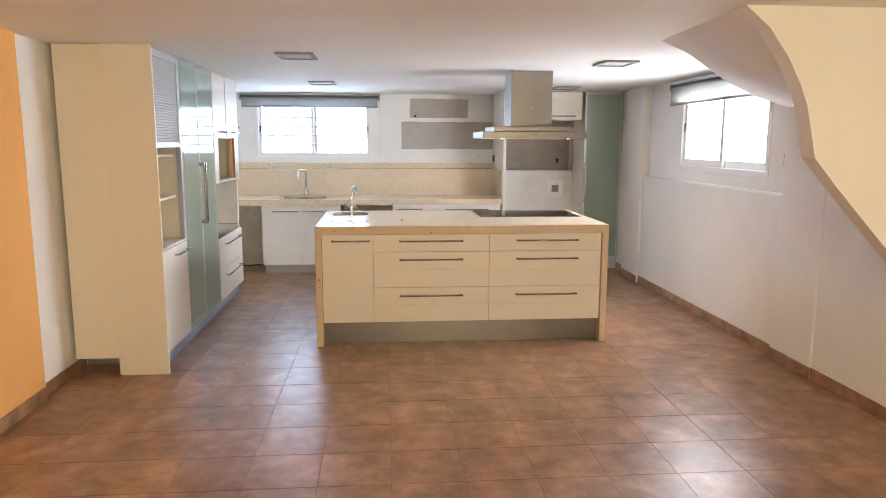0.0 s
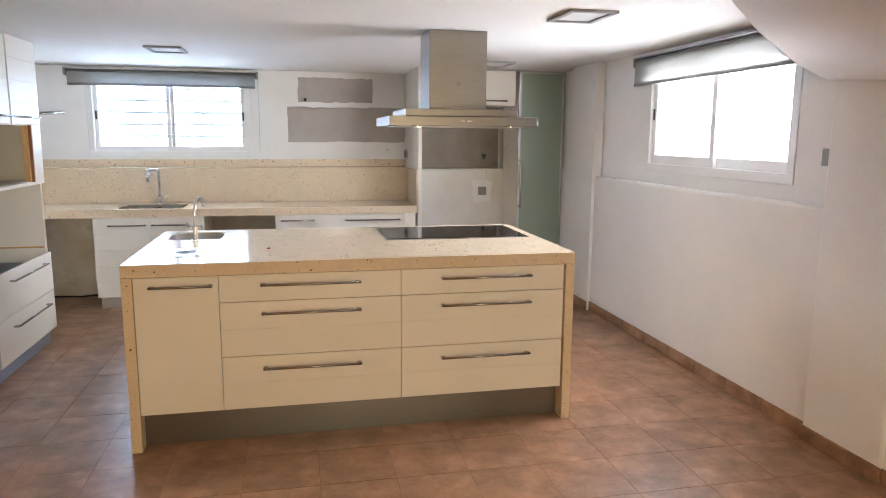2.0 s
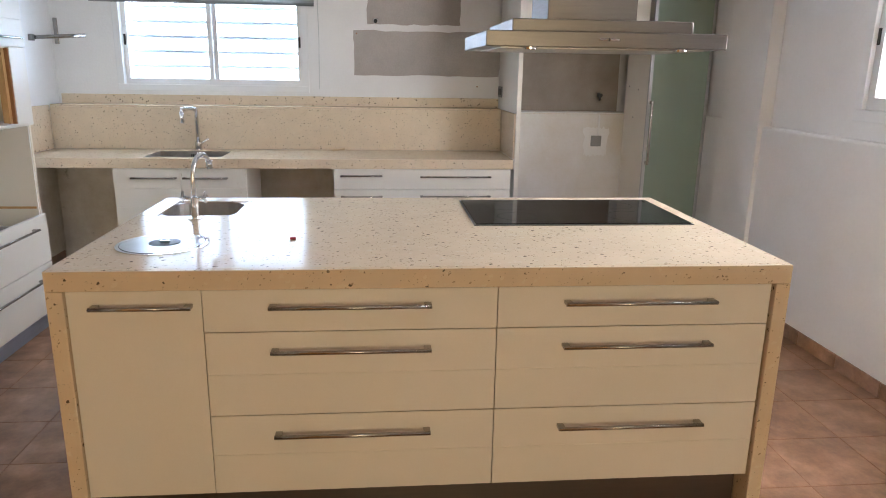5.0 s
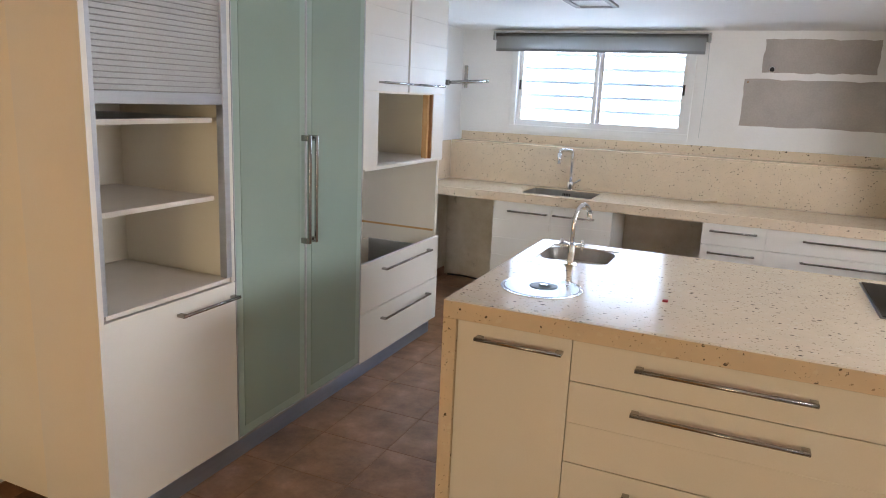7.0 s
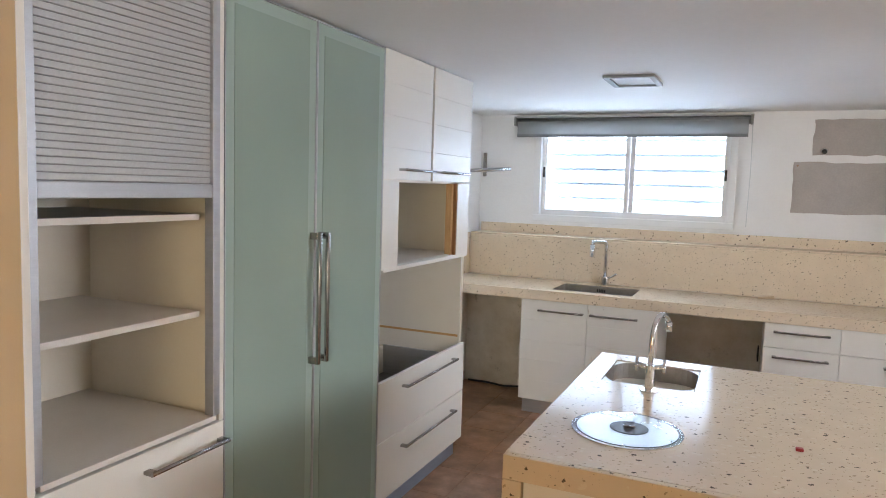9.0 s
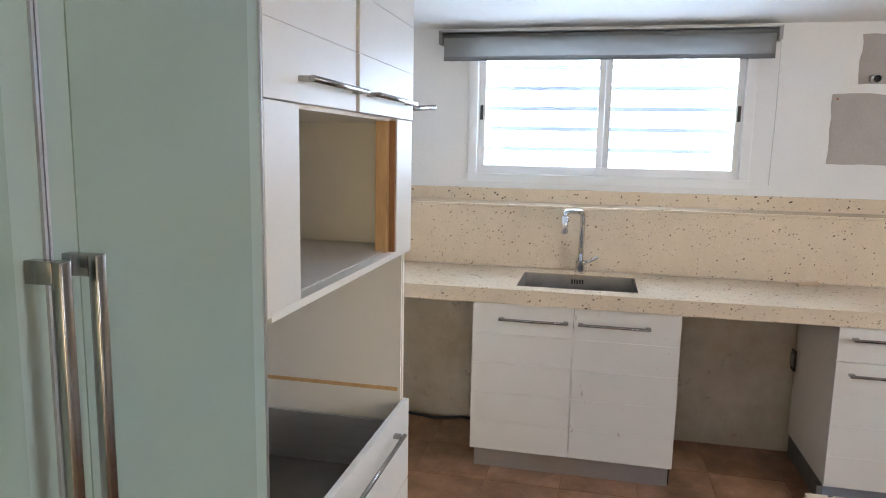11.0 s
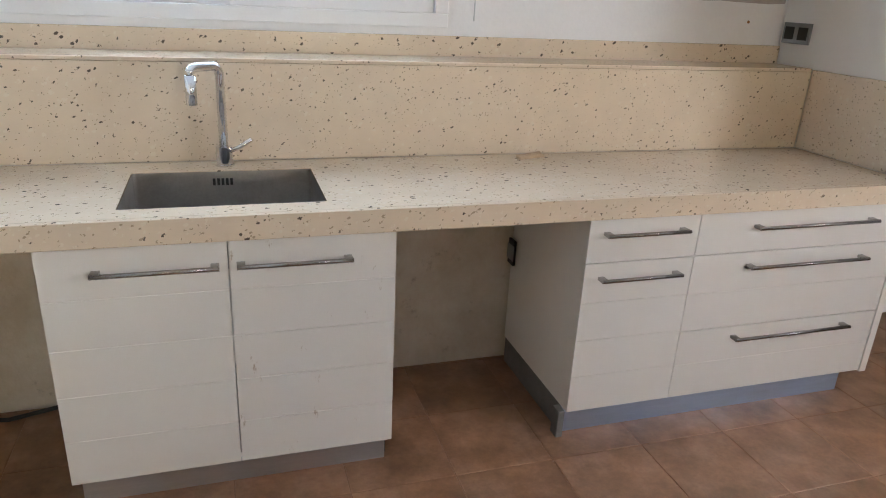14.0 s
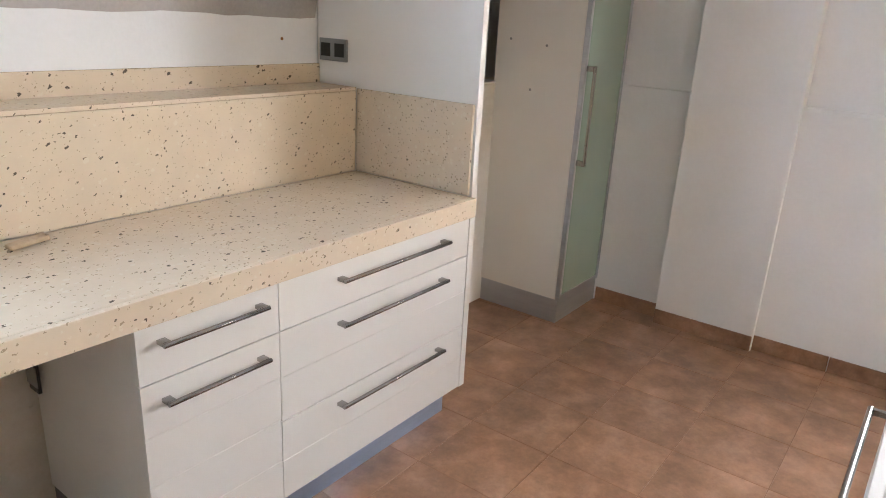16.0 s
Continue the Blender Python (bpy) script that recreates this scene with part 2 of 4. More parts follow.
def slab_with_hole(x0, x1, y0, y1, z0, z1, hx0, hx1, hy0, hy1):
    """One slab with a rectangular cut-out."""
    bm = bmesh.new()
    ring = lambda a, b, c, d, z: [bm.verts.new(p) for p in ((a, c, z), (b, c, z), (b, d, z), (a, d, z))]
    ot, ob_, it, ib_ = ring(x0, x1, y0, y1, z1), ring(x0, x1, y0, y1, z0), ring(hx0, hx1, hy0, hy1, z1), ring(hx0, hx1, hy0, hy1, z0)
    for i in range(4):
        k = (i + 1) % 4
        bm.faces.new((ot[i], ot[k], it[k], it[i]))
        bm.faces.new((ob_[k], ob_[i], ib_[i], ib_[k]))
        bm.faces.new((ot[k], ot[i], ob_[i], ob_[k]))
        bm.faces.new((it[i], it[k], ib_[k], ib_[i]))
    return bm


def add_tube(bm, points, radius, sides=12):
    """A round tube along a line of points."""
    pts = [Vector(p) for p in points]
    rings = []
    up = Vector((0.31, 0.2, 0.93))
    for i, p in enumerate(pts):
        d = (pts[min(i + 1, len(pts) - 1)] - pts[max(i - 1, 0)]).normalized()
        a = d.cross(up).normalized()
        b = d.cross(a).normalized()
        rings.append([bm.verts.new(p + radius * (math.cos(k * math.tau / sides) * a + math.sin(k * math.tau / sides) * b)) for k in range(sides)])
    for r0, r1 in zip(rings, rings[1:]):
        for k in range(sides):
            bm.faces.new((r0[k], r0[(k + 1) % sides], r1[(k + 1) % sides], r1[k]))
    bm.faces.new(rings[0][::-1])
    bm.faces.new(rings[-1])
    return bm


def add_disc(bm, x, y, z0, z1, r, sides=40):
    res = bmesh.ops.create_cone(bm, cap_ends=True, segments=sides, radius1=r, radius2=r, depth=z1 - z0)
    for v in res["verts"]:
        v.co += Vector((x, y, (z0 + z1) / 2))
    return bm


def part(name, bm, mat, parent=None, label="", smooth=False):
    """Links a bmesh as one mesh object under a thing or a part."""
    bmesh.ops.recalc_face_normals(bm, faces=bm.faces[:])
    me = bpy.data.meshes.new(name)
    bm.to_mesh(me)
    bm.free()
    me.materials.append(mat)
    if smooth:
        for p in me.polygons:
            p.use_smooth = True
    ob = new(name, me)
    if parent:
        ob.parent = parent
        ob.matrix_parent_inverse = parent.matrix_world.inverted()
    if label:
        tagged(ob, label=label)
    return ob


def thing(name, label, category, at=(0, 0, 0), group="", kind=""):
    ob = new(name)
    ob.location = at
    ob.matrix_world = Matrix.Translation(at)
    return tagged(ob, label, category, group, kind)


def structure(name, bm, mat, label=""):
    return tagged(part(name, bm, mat), label, "", "", "structure")


# a front lies along y = d facing -y ("y") or along x = d facing +x ("x"); out(d, k) is k metres in front of it
def fbox(ax, u0, u1, z0, z1, d, k0, k1, bevel=0.0, bm=None):
    bm = bm or bmesh.new()
    if ax == "y":
        return add_box(bm, u0, u1, d - k1, d - k0, z0, z1, bevel)
    return add_box(bm, d + k0, d + k1, u0, u1, z0, z1, bevel)


def add_handle(ax, u0, u1, z0, z1, d, parent, label=""):
    """A square bar handle on two end posts, lying along the longer of its two directions."""
    bm = bmesh.new()
    if u1 - u0 > z1 - z0:
        z = (z0 + z1) / 2
        e = [(u, d - 0.031, z) if ax == "y" else (d + 0.031, u, z) for u in (u0, u1)]
        add_tube(bm, e, 0.0065, 14)
        for u in (u0, u1 - 0.022):
            fbox(ax, u, u + 0.022, z - 0.0055, z + 0.0055, d, 0.0, 0.027, 0.0015, bm)
    else:
        u = (u0 + u1) / 2
        fbox(ax, u - 0.008, u + 0.008, z0, z1, d, 0.034, 0.046, 0.002, bm)
        for z in (z0, z1 - 0.025):
            fbox(ax, u - 0.0075, u + 0.0075, z, z + 0.025, d, 0.0, 0.035, 0.0015, bm)
    ob = part("handle", bm, HANDLE, parent, label or "satin steel bar handle")
    for p in ob.data.polygons:
        p.use_smooth = len(p.vertices) == 4 and p.area > 0.0004
    return ob


def add_front(name, ax, u0, u1, z0, z1, d, parent, handle=None, grooves=0, label="", mat=None):
    """A door or drawer front 19 mm thick with its face at d, with shallow milled grooves across it."""
    g = 0.0015
    n = grooves + 1
    h = (z1 - z0 - 2 * g) / n
    prof = [(-0.019, z0 + g), (-0.001, z0 + g), (0.0, z0 + g + 0.001)]
    for i in range(1, n):
        z = z0 + g + i * h
        prof += [(0.0, z - 0.0016), (-0.0016, z - 0.0004), (-0.0016, z + 0.0004), (0.0, z + 0.0016)]
    prof += [(0.0, z1 - g - 0.001), (-0.001, z1 - g), (-0.019, z1 - g)]
    bm = bmesh.new()
    ends = [[bm.verts.new((u, d - k, z) if ax == "y" else (d + k, u, z)) for k, z in prof] for u in (u0 + g, u1 - g)]
    bm.faces.new(ends[0])
    bm.faces.new(ends[1][::-1])
    for i in range(len(prof)):
        k = (i + 1) % len(prof)
        bm.faces.new((ends[0][i], ends[0][k], ends[1][k], ends[1][i]))
    ob = part(name, bm, mat or LACQ, parent, label)
    if handle:
        add_handle(ax, *handle, d, ob)
    return ob


# ---- the room ----
H = 2.13
XL, XR, YB, YU, YR = -2.06, 2.805, 9.235, 9.45, -1.6
structure("floor_bed", box(XL - 0.3, 3.4, YR - 0.2, 9.75, -0.15, -0.0018), GROUT, "dark brown grout between the floor tiles")
structure("ceiling", box(XL - 0.3, 3.4, YR - 0.2, 9.75, H, H + 0.2), CEIL, "white painted ceiling")
structure("wall_left", box(XL - 0.25, XL, 4.76, 9.7, -0.1, H), WALL, "white painted wall")
structure("wall_orange", boxes((XL - 0.25, -2.035, YR - 0.2, 4.70, -0.1, H), (XL - 0.25, -2.045, 4.70, 4.76, -0.1, H)), ORANGE, "orange painted wall beside the kitchen")
structure("wall_rear", box(XL, 3.3, YR - 0.2, YR, -0.1, H), WALL, "white painted wall")
WA = (-1.60, -0.13, 1.30, 2.05)
structure("wall_back", boxes((XL, 3.3, YU, YU + 0.22, -0.1, WA[2]), (XL, WA[0], YU, YU + 0.22, WA[2], H), (WA[1], 3.3, YU, YU + 0.22, WA[2], H), (WA[0], WA[1], YU, YU + 0.22, WA[3], H)), WALL, "white painted wall with a window")
structure("wall_back_low", box(XL, 3.3, YB, YU, -0.1, 1.17), STAINED, "stained bare plaster of the thick lower wall")
WB = (5.53, 7.135, 1.265, 2.07)
RX = 2.862
structure("wall_right", boxes(
    (RX, 3.12, YR, 9.7, -0.1, WB[2]), (RX, 3.12, YR, WB[0], WB[2], H), (RX, 3.12, WB[1], 9.7, WB[2], H), (RX, 3.12, WB[0], WB[1], WB[3], H)), WALL, "white painted wall with a window")
structure("wall_left_low", box(XL, XL + 0.012, 7.76, YB, 0.0, 0.80), STAINED, "stained bare plaster beside the dishwasher gap")
structure("wall_right_low", box(XR, RX, 5.17, 7.92, -0.1, 1.18, 0.018), WALL, "white painted thicker lower wall")
structure("wall_right_low_far", box(2.847, RX, 8.37, 9.23, -0.1, 1.19, 0.005), WALL, "white painted thicker lower wall")
structure("pillar_far", box(2.775, RX, 7.88, 8.37, -0.1, H, 0.004), WALL, "white painted pillar beside the window")
structure("wall_right_near", box(2.785, RX, YR, 4.73, -0.1, H), WALL, "white painted wall under the stairs")
structure("pillar_near", box(2.775, RX, 4.72, 5.21, -0.1, H, 0.015), WALL, "white painted pillar under the stairs")

# underside of the staircase: a sagging soffit and the curved end wall below it
SOFFIT_Y = 3.60
ridge = [(1.57, 2.14), (1.70, 2.035), (1.795, 1.91), (1.862, 1.79), (1.90, 1.70), (1.93, 1.58), (1.955, 1.47), (2.06, 1.35), (2.20, 1.20), (2.37, 1.02), (2.88, 0.50)]
bm = bmesh.new()
front = [bm.verts.new((x, SOFFIT_Y, z)) for x, z in ridge] + [bm.verts.new((2.88, SOFFIT_Y, 2.14))]
rear = [bm.verts.new((x, SOFFIT_Y + 0.10, z)) for x, z in ridge] + [bm.verts.new((2.88, SOFFIT_Y + 0.10, 2.14))]
bm.faces.new(front)
bm.faces.new(rear[::-1])
for i in range(len(front)):
    k = (i + 1) % len(front)
    bm.faces.new((front[i], rear[i], rear[k], front[k]))
structure("stair_end_wall", bm, WALL, "painted curved end wall of the staircase")
far = [Vector(p) for p in ((1.61, 4.65, 2.135), (1.864, 4.788, 2.072), (2.174, 4.958, 1.939), (2.512, 5.143, 1.841), (2.83, 5.32, 1.79))]
near = [Vector((x, SOFFIT_Y + 0.003, z)) for x, z in ridge[:5]]


def along(line, f):
    i = min(int(f * 4), 3)
    return line[i].lerp(line[i + 1], f * 4 - i)


bm = bmesh.new()
grid = []
for a in range(17):
    p, q = along(near, a / 16), along(far, a / 16)
    grid.append([bm.verts.new(p.lerp(q, b / 12) - Vector((0, 0, 0.05 * math.sin(math.pi * b / 12) * math.sin(math.pi * min(1, a / 16)) ** 2))) for b in range(13)])
for r0, r1 in zip(grid, grid[1:]):
    for b in range(12):
        bm.faces.new((r0[b], r0[b + 1], r1[b + 1], r1[b]))
w0 = bm.verts.new((2.87, SOFFIT_Y + 0.003, 1.66))
for b in range(12):
    bm.faces.new((grid[-1][b], grid[-1][b + 1], w0))
structure("stair_soffit", bm, WALL, "painted sagging underside of the staircase")
for p in bpy.data.objects["stair_soffit"].data.polygons:
    p.use_smooth = True

# ---- windows, blinds and what lies outside ----


def window(name, ax, u0, u1, z0, z1, d, split, label, f=0.05, t=0.034):
    """A two-sash sliding window; d is the room face of its frame."""
    w = thing(name, label, "", (0, 0, 0), "", "structure")
    bm = bmesh.new()
    def fb(a, b, c, e, k0, k1, bev=0.003, bm=None):
        bm = bm or bmesh.new()
        if ax == "y":
            return add_box(bm, a, b, d + k0, d + k1, c, e, bev)
        return add_box(bm, d + k0, d + k1, a, b, c, e, bev)
    for a, b, c, e in ((u0, u1, z0, z0 + f), (u0, u1, z1 - f, z1), (u0, u0 + f, z0 + f, z1 - f), (u1 - f, u1, z0 + f, z1 - f)):
        fb(a, b, c, e, -0.012, 0.09, 0.003, bm)
    part("window_frame", bm, WHITEFRAME, w)
    for i, (a, b, k) in enumerate(((u0 + f, split + 0.034, 0.04), (split - 0.034, u1 - f, 0.012))):
        bm = bmesh.new()
        for p in ((a, b, z0 + f, z0 + f + t + 0.012), (a, b, z1 - f - t, z1 - f), (a, a + t, z0 + f + t + 0.012, z1 - f - t), (b - t, b, z0 + f + t + 0.012, z1 - f - t)):
            fb(*p, k, k + 0.026, 0.002, bm)
        sash = part("sash", bm, WHITEFRAME, w)
        pane = part("pane", fb(a + t, b - t, z0 + f + t + 0.012, z1 - f - t, k + 0.010, k + 0.015, 0), GLASS, sash, "clear glass pane")
        pane.visible_shadow = False
        u = a + 0.008 if i == 0 else b - 0.026
        part("latch", fb(u, u + 0.016, (z0 + z1) / 2 - 0.03, (z0 + z1) / 2 + 0.05, k - 0.008, k, 0.002), BLACK, sash, "black recessed sash latch")
    return w


window("window_1", "y", WA[0], WA[1], WA[2], WA[3], YU, -0.87, "white aluminium sliding window with two panes")
window("window_2", "x", WB[0], WB[1], WB[2], WB[3], RX + 0.006, 6.33, "white aluminium sliding window with two panes", 0.058, 0.05)
structure("backdrop_back", box(-4.5, 3.0, 11.2, 11.25, -0.5, 4.5), GLOW, "overexposed daylight outside")
structure("backdrop_side", box(4.9, 4.95, 3.0, 16.0, -0.5, 4.5), GLOW, "overexposed daylight outside")
grille = thing("window_grille", "pale painted horizontal bars outside the window", "grille", (-0.87, 9.7, 1.3))
for z in (1.375, 1.49, 1.605, 1.72, 1.835, 1.95):
    part("bar", box(WA[0] - 0.06, WA[1] + 0.06, 9.70, 9.72, z - 0.013, z + 0.013, 0.003), BAR, grille)
for x in (WA[0] - 0.05, WA[1] + 0.02):
    part("upright", box(x, x + 0.03, 9.675, 9.70, 1.33, 2.0, 0.003), BAR, grille)


def blind(ax, u0, u1, z0, z1, d, label):
    b = thing("roller_blind", label, "blind", (0, 0, 0))
    bm = bmesh.new()
    zc = z1 - 0.03
    pts = [(u0 + 0.02, d, zc), (u1 - 0.02, d, zc)] if ax == "y" else [(d, u0 + 0.02, zc), (d, u1 - 0.02, zc)]
    part("roll", add_tube(bm, pts, 0.028, 20), BLIND, b, smooth=True)
    def fb(a, c, e, f, k0, k1, bev=0.001):
        return box(a, c, d + k0, d + k1, e, f, bev) if ax == "y" else box(d + k0, d + k1, a, c, e, f, bev)
    part("fabric", fb(u0 + 0.03, u1 - 0.03, z0 + 0.02, zc, -0.030, -0.028, 0), BLIND_SHEER, b)
    part("bottom_rail", fb(u0 + 0.03, u1 - 0.03, z0, z0 + 0.022, -0.034, -0.024), BLIND, b, "grey bottom rail")
    for u in (u0, u1 - 0.02):
        part("bracket", fb(u, u + 0.018, zc - 0.03, z1 + 0.005, -0.032, 0.05), GREYPLASTIC, b)
    e = u1 - 0.006
    chain = [(e, d - 0.02, zc), (e + 0.006, d - 0.01, zc - 0.35), (e, d - 0.012, zc - 0.74)] if ax == "y" else [(d - 0.01, u0 + 0.008, zc), (d - 0.008, u0 + 0.004, zc - 0.3)]
    part("bead_chain", add_tube(bmesh.new(), chain, 0.0028, 6), LENS, b, "white bead chain")
    part("headrail", fb(u0, u1, z1, z1 + 0.012, -0.03, 0.05), ALU, b)
    return b


blind("y", -1.76, -0.04, 1.95, 2.10, 9.40, "grey roller blind rolled up over the window")
blind("x", 5.46, 7.245, 1.885, 2.085, 2.815, "grey roller blind rolled up over the side window")

# ---- bare patches and splashback on the back wall ----


def patch(name, pts, y, mat, label):
    bm = bmesh.new()
    a = [bm.verts.new((x, y - 0.0012, z)) for x, z in pts]
    b = [bm.verts.new((x, y + 0.002, z)) for x, z in pts]
    bm.faces.new(a)
    for i in range(len(a)):
        k = (i + 1) % len(a)
        bm.faces.new((a[i], b[i], b[k], a[k]))
    return structure(name, bm, mat, label)


def ragged(x0, x1, z0, z1, seed, amp=0.006, n=14):
    rnd = random.Random(seed)
    j = lambda: rnd.uniform(-amp, amp)
    pts = [(x0 + (x1 - x0) * i / n, z0 + j()) for i in range(n)] + [(x1 + j(), z0 + (z1 - z0) * i / 6) for i in range(6)]
    return pts + [(x1 - (x1 - x0) * i / n, z1 + j()) for i in range(n)] + [(x0 + j(), z1 - (z1 - z0) * i / 6) for i in range(6)]


patch("grey_patch_upper", ragged(0.335, 1.07, 1.835, 2.07, 3), YU, GREY_PATCH, "unpainted grey patch where a cupboard hung")
patch("grey_patch_lower", ragged(0.225, 1.395, 1.445, 1.785, 4), YU, GREY_PATCH, "unpainted grey patch where a cupboard hung")
patch("alcove_patch", ragged(1.44, 2.40, 1.172, 2.12, 5, 0.003), YU, BROWN_PATCH, "bare brown plaster in the fridge alcove")
structure("alcove_wall", box(1.436, 2.44, YB - 0.012, YB, 0.0, 1.168, 0.002), mottled("patchy_white_alcove_paint", (0.80, 0.79, 0.78), (0.70, 0.66, 0.59), 2.4, 0.7, 60, 0.3), "patchy white paint in the fridge alcove")
patch("alcove_white_patch", ragged(2.07, 2.27, 0.84, 1.06, 8, 0.012), YB - 0.0135, WALL, "fresh white plaster round the socket")
structure("alcove_ledge", box(1.436, 2.44, YB - 0.015, YU - 0.004, 1.171, 1.180), WALL)
sp = thing("splashback", "cream terrazzo splashback with dark chips and a ledge", "splashback", (0, YB, 0.872))
part("slab", box(-2.03, 1.384, 9.213, YB - 0.002, 0.873, 1.186, 0.002), STONE, sp)
part("ledge", box(-2.03, 1.384, 9.2125, YU - 0.022, 1.187, 1.200, 0.003), STONE, sp)
part("upper_strip", box(-2.03, 1.396, YU - 0.020, YU - 0.004, 1.188, 1.272, 0.002), STONE, sp)
part("side_slab", box(-2.045, -2.031, 8.62, 9.211, 0.873, 1.195, 0.002), STONE, sp)
part("side_slab", box(1.3845, 1.398, 8.66, 9.2125, 0.873, 1.195, 0.002), STONE, sp)

def rounded_bowl(x0, x1, y0, y1, z0, z1, r):
    bm = bmesh.new()
    loop = []
    for cx, cy, a0 in ((x1 - r, y1 - r, 0), (x0 + r, y1 - r, 90), (x0 + r, y0 + r, 180), (x1 - r, y0 + r, 270)):
        loop += [(cx + r * math.cos(radians(a0 + a)), cy + r * math.sin(radians(a0 + a))) for a in range(0, 91, 15)]
    top = [bm.verts.new((x, y, z1)) for x, y in loop]
    low = [bm.verts.new((x, y, z0)) for x, y in loop]
    out = [bm.verts.new((x0 - 0.001 if x < (x0 + x1) / 2 else x1 + 0.001, y, z1)) for x, y in loop]
    for i in range(len(loop)):
        k = (i + 1) % len(loop)
        bm.faces.new((top[i], top[k], low[k], low[i]))
    for q in range(4):
        c = bm.verts.new(((x1, y1), (x0, y1), (x0, y0), (x1, y0))[q] + (z1,))
        for i in range(q * 7, q * 7 + 6):
            bm.faces.new((c, top[i], top[i + 1]))
    for w in out:
        bm.verts.remove(w)
    bm.faces.new(low)
    return bm


# ---- back run: worktop, sink, cabinets ----
YF = 8.636
wt = thing("worktop", "cream terrazzo kitchen worktop with dark chips", "worktop", (-0.33, 8.9, 0.803))
BX = (-1.222, -0.687, 8.712, 9.085)
T0, T1 = 0.804, 0.872
part("slab", slab_with_hole(-2.03, 1.384, 8.6385, 9.21, T0, T1, *BX), STONE, wt)
part("front_edge", box(-2.03, 1.384, 8.618, 8.638, T0, T1, 0.002), STONE, wt)
sk = thing("sink", "worn stainless steel undermount sink bowl", "sink", (-0.955, 8.9, 0.68))
t = 0.006
part("bowl", rounded_bowl(BX[0] + 0.002, BX[1] - 0.002, BX[2] + 0.002, BX[3] - 0.002, 0.69, 0.869, 0.012), SINK, sk)
part("drain", add_disc(bmesh.new(), -0.955, 8.95, 0.691, 0.695, 0.045), CHROME, sk, "chrome drain", True)
part("overflow", boxes(*[(-0.99 + 0.013 * i, -0.982 + 0.013 * i, 9.079, 9.0825, 0.826, 0.848) for i in range(5)]), DRAIN, sk, "dark overflow slots")


def faucet():
    f = thing("faucet", "chrome kitchen faucet with squared spout", "faucet", (-0.955, 9.15, T1))
    x, y = -0.950, 9.15
    bm = add_disc(bmesh.new(), x, y, T1, T1 + 0.006, 0.030)
    add_disc(bm, x, y, T1 + 0.006, T1 + 0.062, 0.026)
    part("body", bm, CHROME, f, smooth=False)
    d = Vector((-0.66, -0.75, 0)).normalized()
    pts = [Vector((x, y, T1 + 0.05)), Vector((x, y, 1.155))]
    for a in (20, 45, 70, 90):
        pts.append(Vector((x, y, 1.155)) + d * 0.03 * (1 - math.cos(radians(a))) + Vector((0, 0, 0.03 * math.sin(radians(a)))))
    e = pts[-1] + d * 0.075
    pts.append(e)
    for a in (30, 60, 90):
        pts.append(e + d * 0.02 * math.sin(radians(a)) - Vector((0, 0, 0.02 * (1 - math.cos(radians(a))))))
    part("spout", add_tube(bmesh.new(), pts, 0.014, 16), CHROME, f, smooth=True)
    q = pts[-1]
    part("spray_head", add_tube(bmesh.new(), [q, q - Vector((0, 0, 0.085))], 0.0165, 16), CHROME, f, smooth=True)
    part("lever", add_tube(bmesh.new(), [(x + 0.01, y - 0.01, T1 + 0.045), (x + 0.045, y - 0.02, T1 + 0.062), (x + 0.085, y - 0.03, T1 + 0.09)], 0.008, 12), CHROME, f, smooth=True)


faucet()


def carcass(name, label, x0, x1, y0, y1, z0, z1, group="kitchen base cabinets"):
    c = thing(name, label, "cabinet", ((x0 + x1) / 2, (y0 + y1) / 2, 0), group)
    part("body", box(x0, x1, y0, y1, z0, z1, 0.001), LACQ, c)
    return c


su = thing("sink_cabinet", "white two-door sink base cabinet with steel plinth", "cabinet", (-0.955, 8.9, 0), "kitchen base cabinets")
part("body", boxes((-1.408, -1.39, YF + 0.02, 9.20, 0.11, 0.80), (-0.524, -0.506, YF + 0.02, 9.20, 0.11, 0.80), (-1.39, -0.524, YF + 0.02, 9.20, 0.11, 0.128), (-1.39, -0.524, 9.18, 9.20, 0.128, 0.80)), LACQ, su)
add_front("door", "y", -1.408, -0.957, 0.108, 0.802, YF, su, (-1.285, -0.98, 0.729, 0.741), 4, "white door with milled grooves")
add_front("door", "y", -0.957, -0.505, 0.108, 0.802, YF, su, (-0.937, -0.632, 0.729, 0.741), 4, "white door with milled grooves, scuffed and stained", LACQ_WORN)
part("plinth", box(-1.395, -0.515, 8.694, 8.708, 0.0, 0.109), ALU, su, "brushed aluminium plinth")
for x in (-1.36, -0.55):
    part("leg", add_tube(bmesh.new(), [(x, 8.80, 0), (x, 8.80, 0.11)], 0.018), BLACK, su)
part("leg", add_tube(bmesh.new(), [(-0.52, 8.73, 0), (-0.52, 8.73, 0.11)], 0.016), BLACK, su, "black adjustable leg")

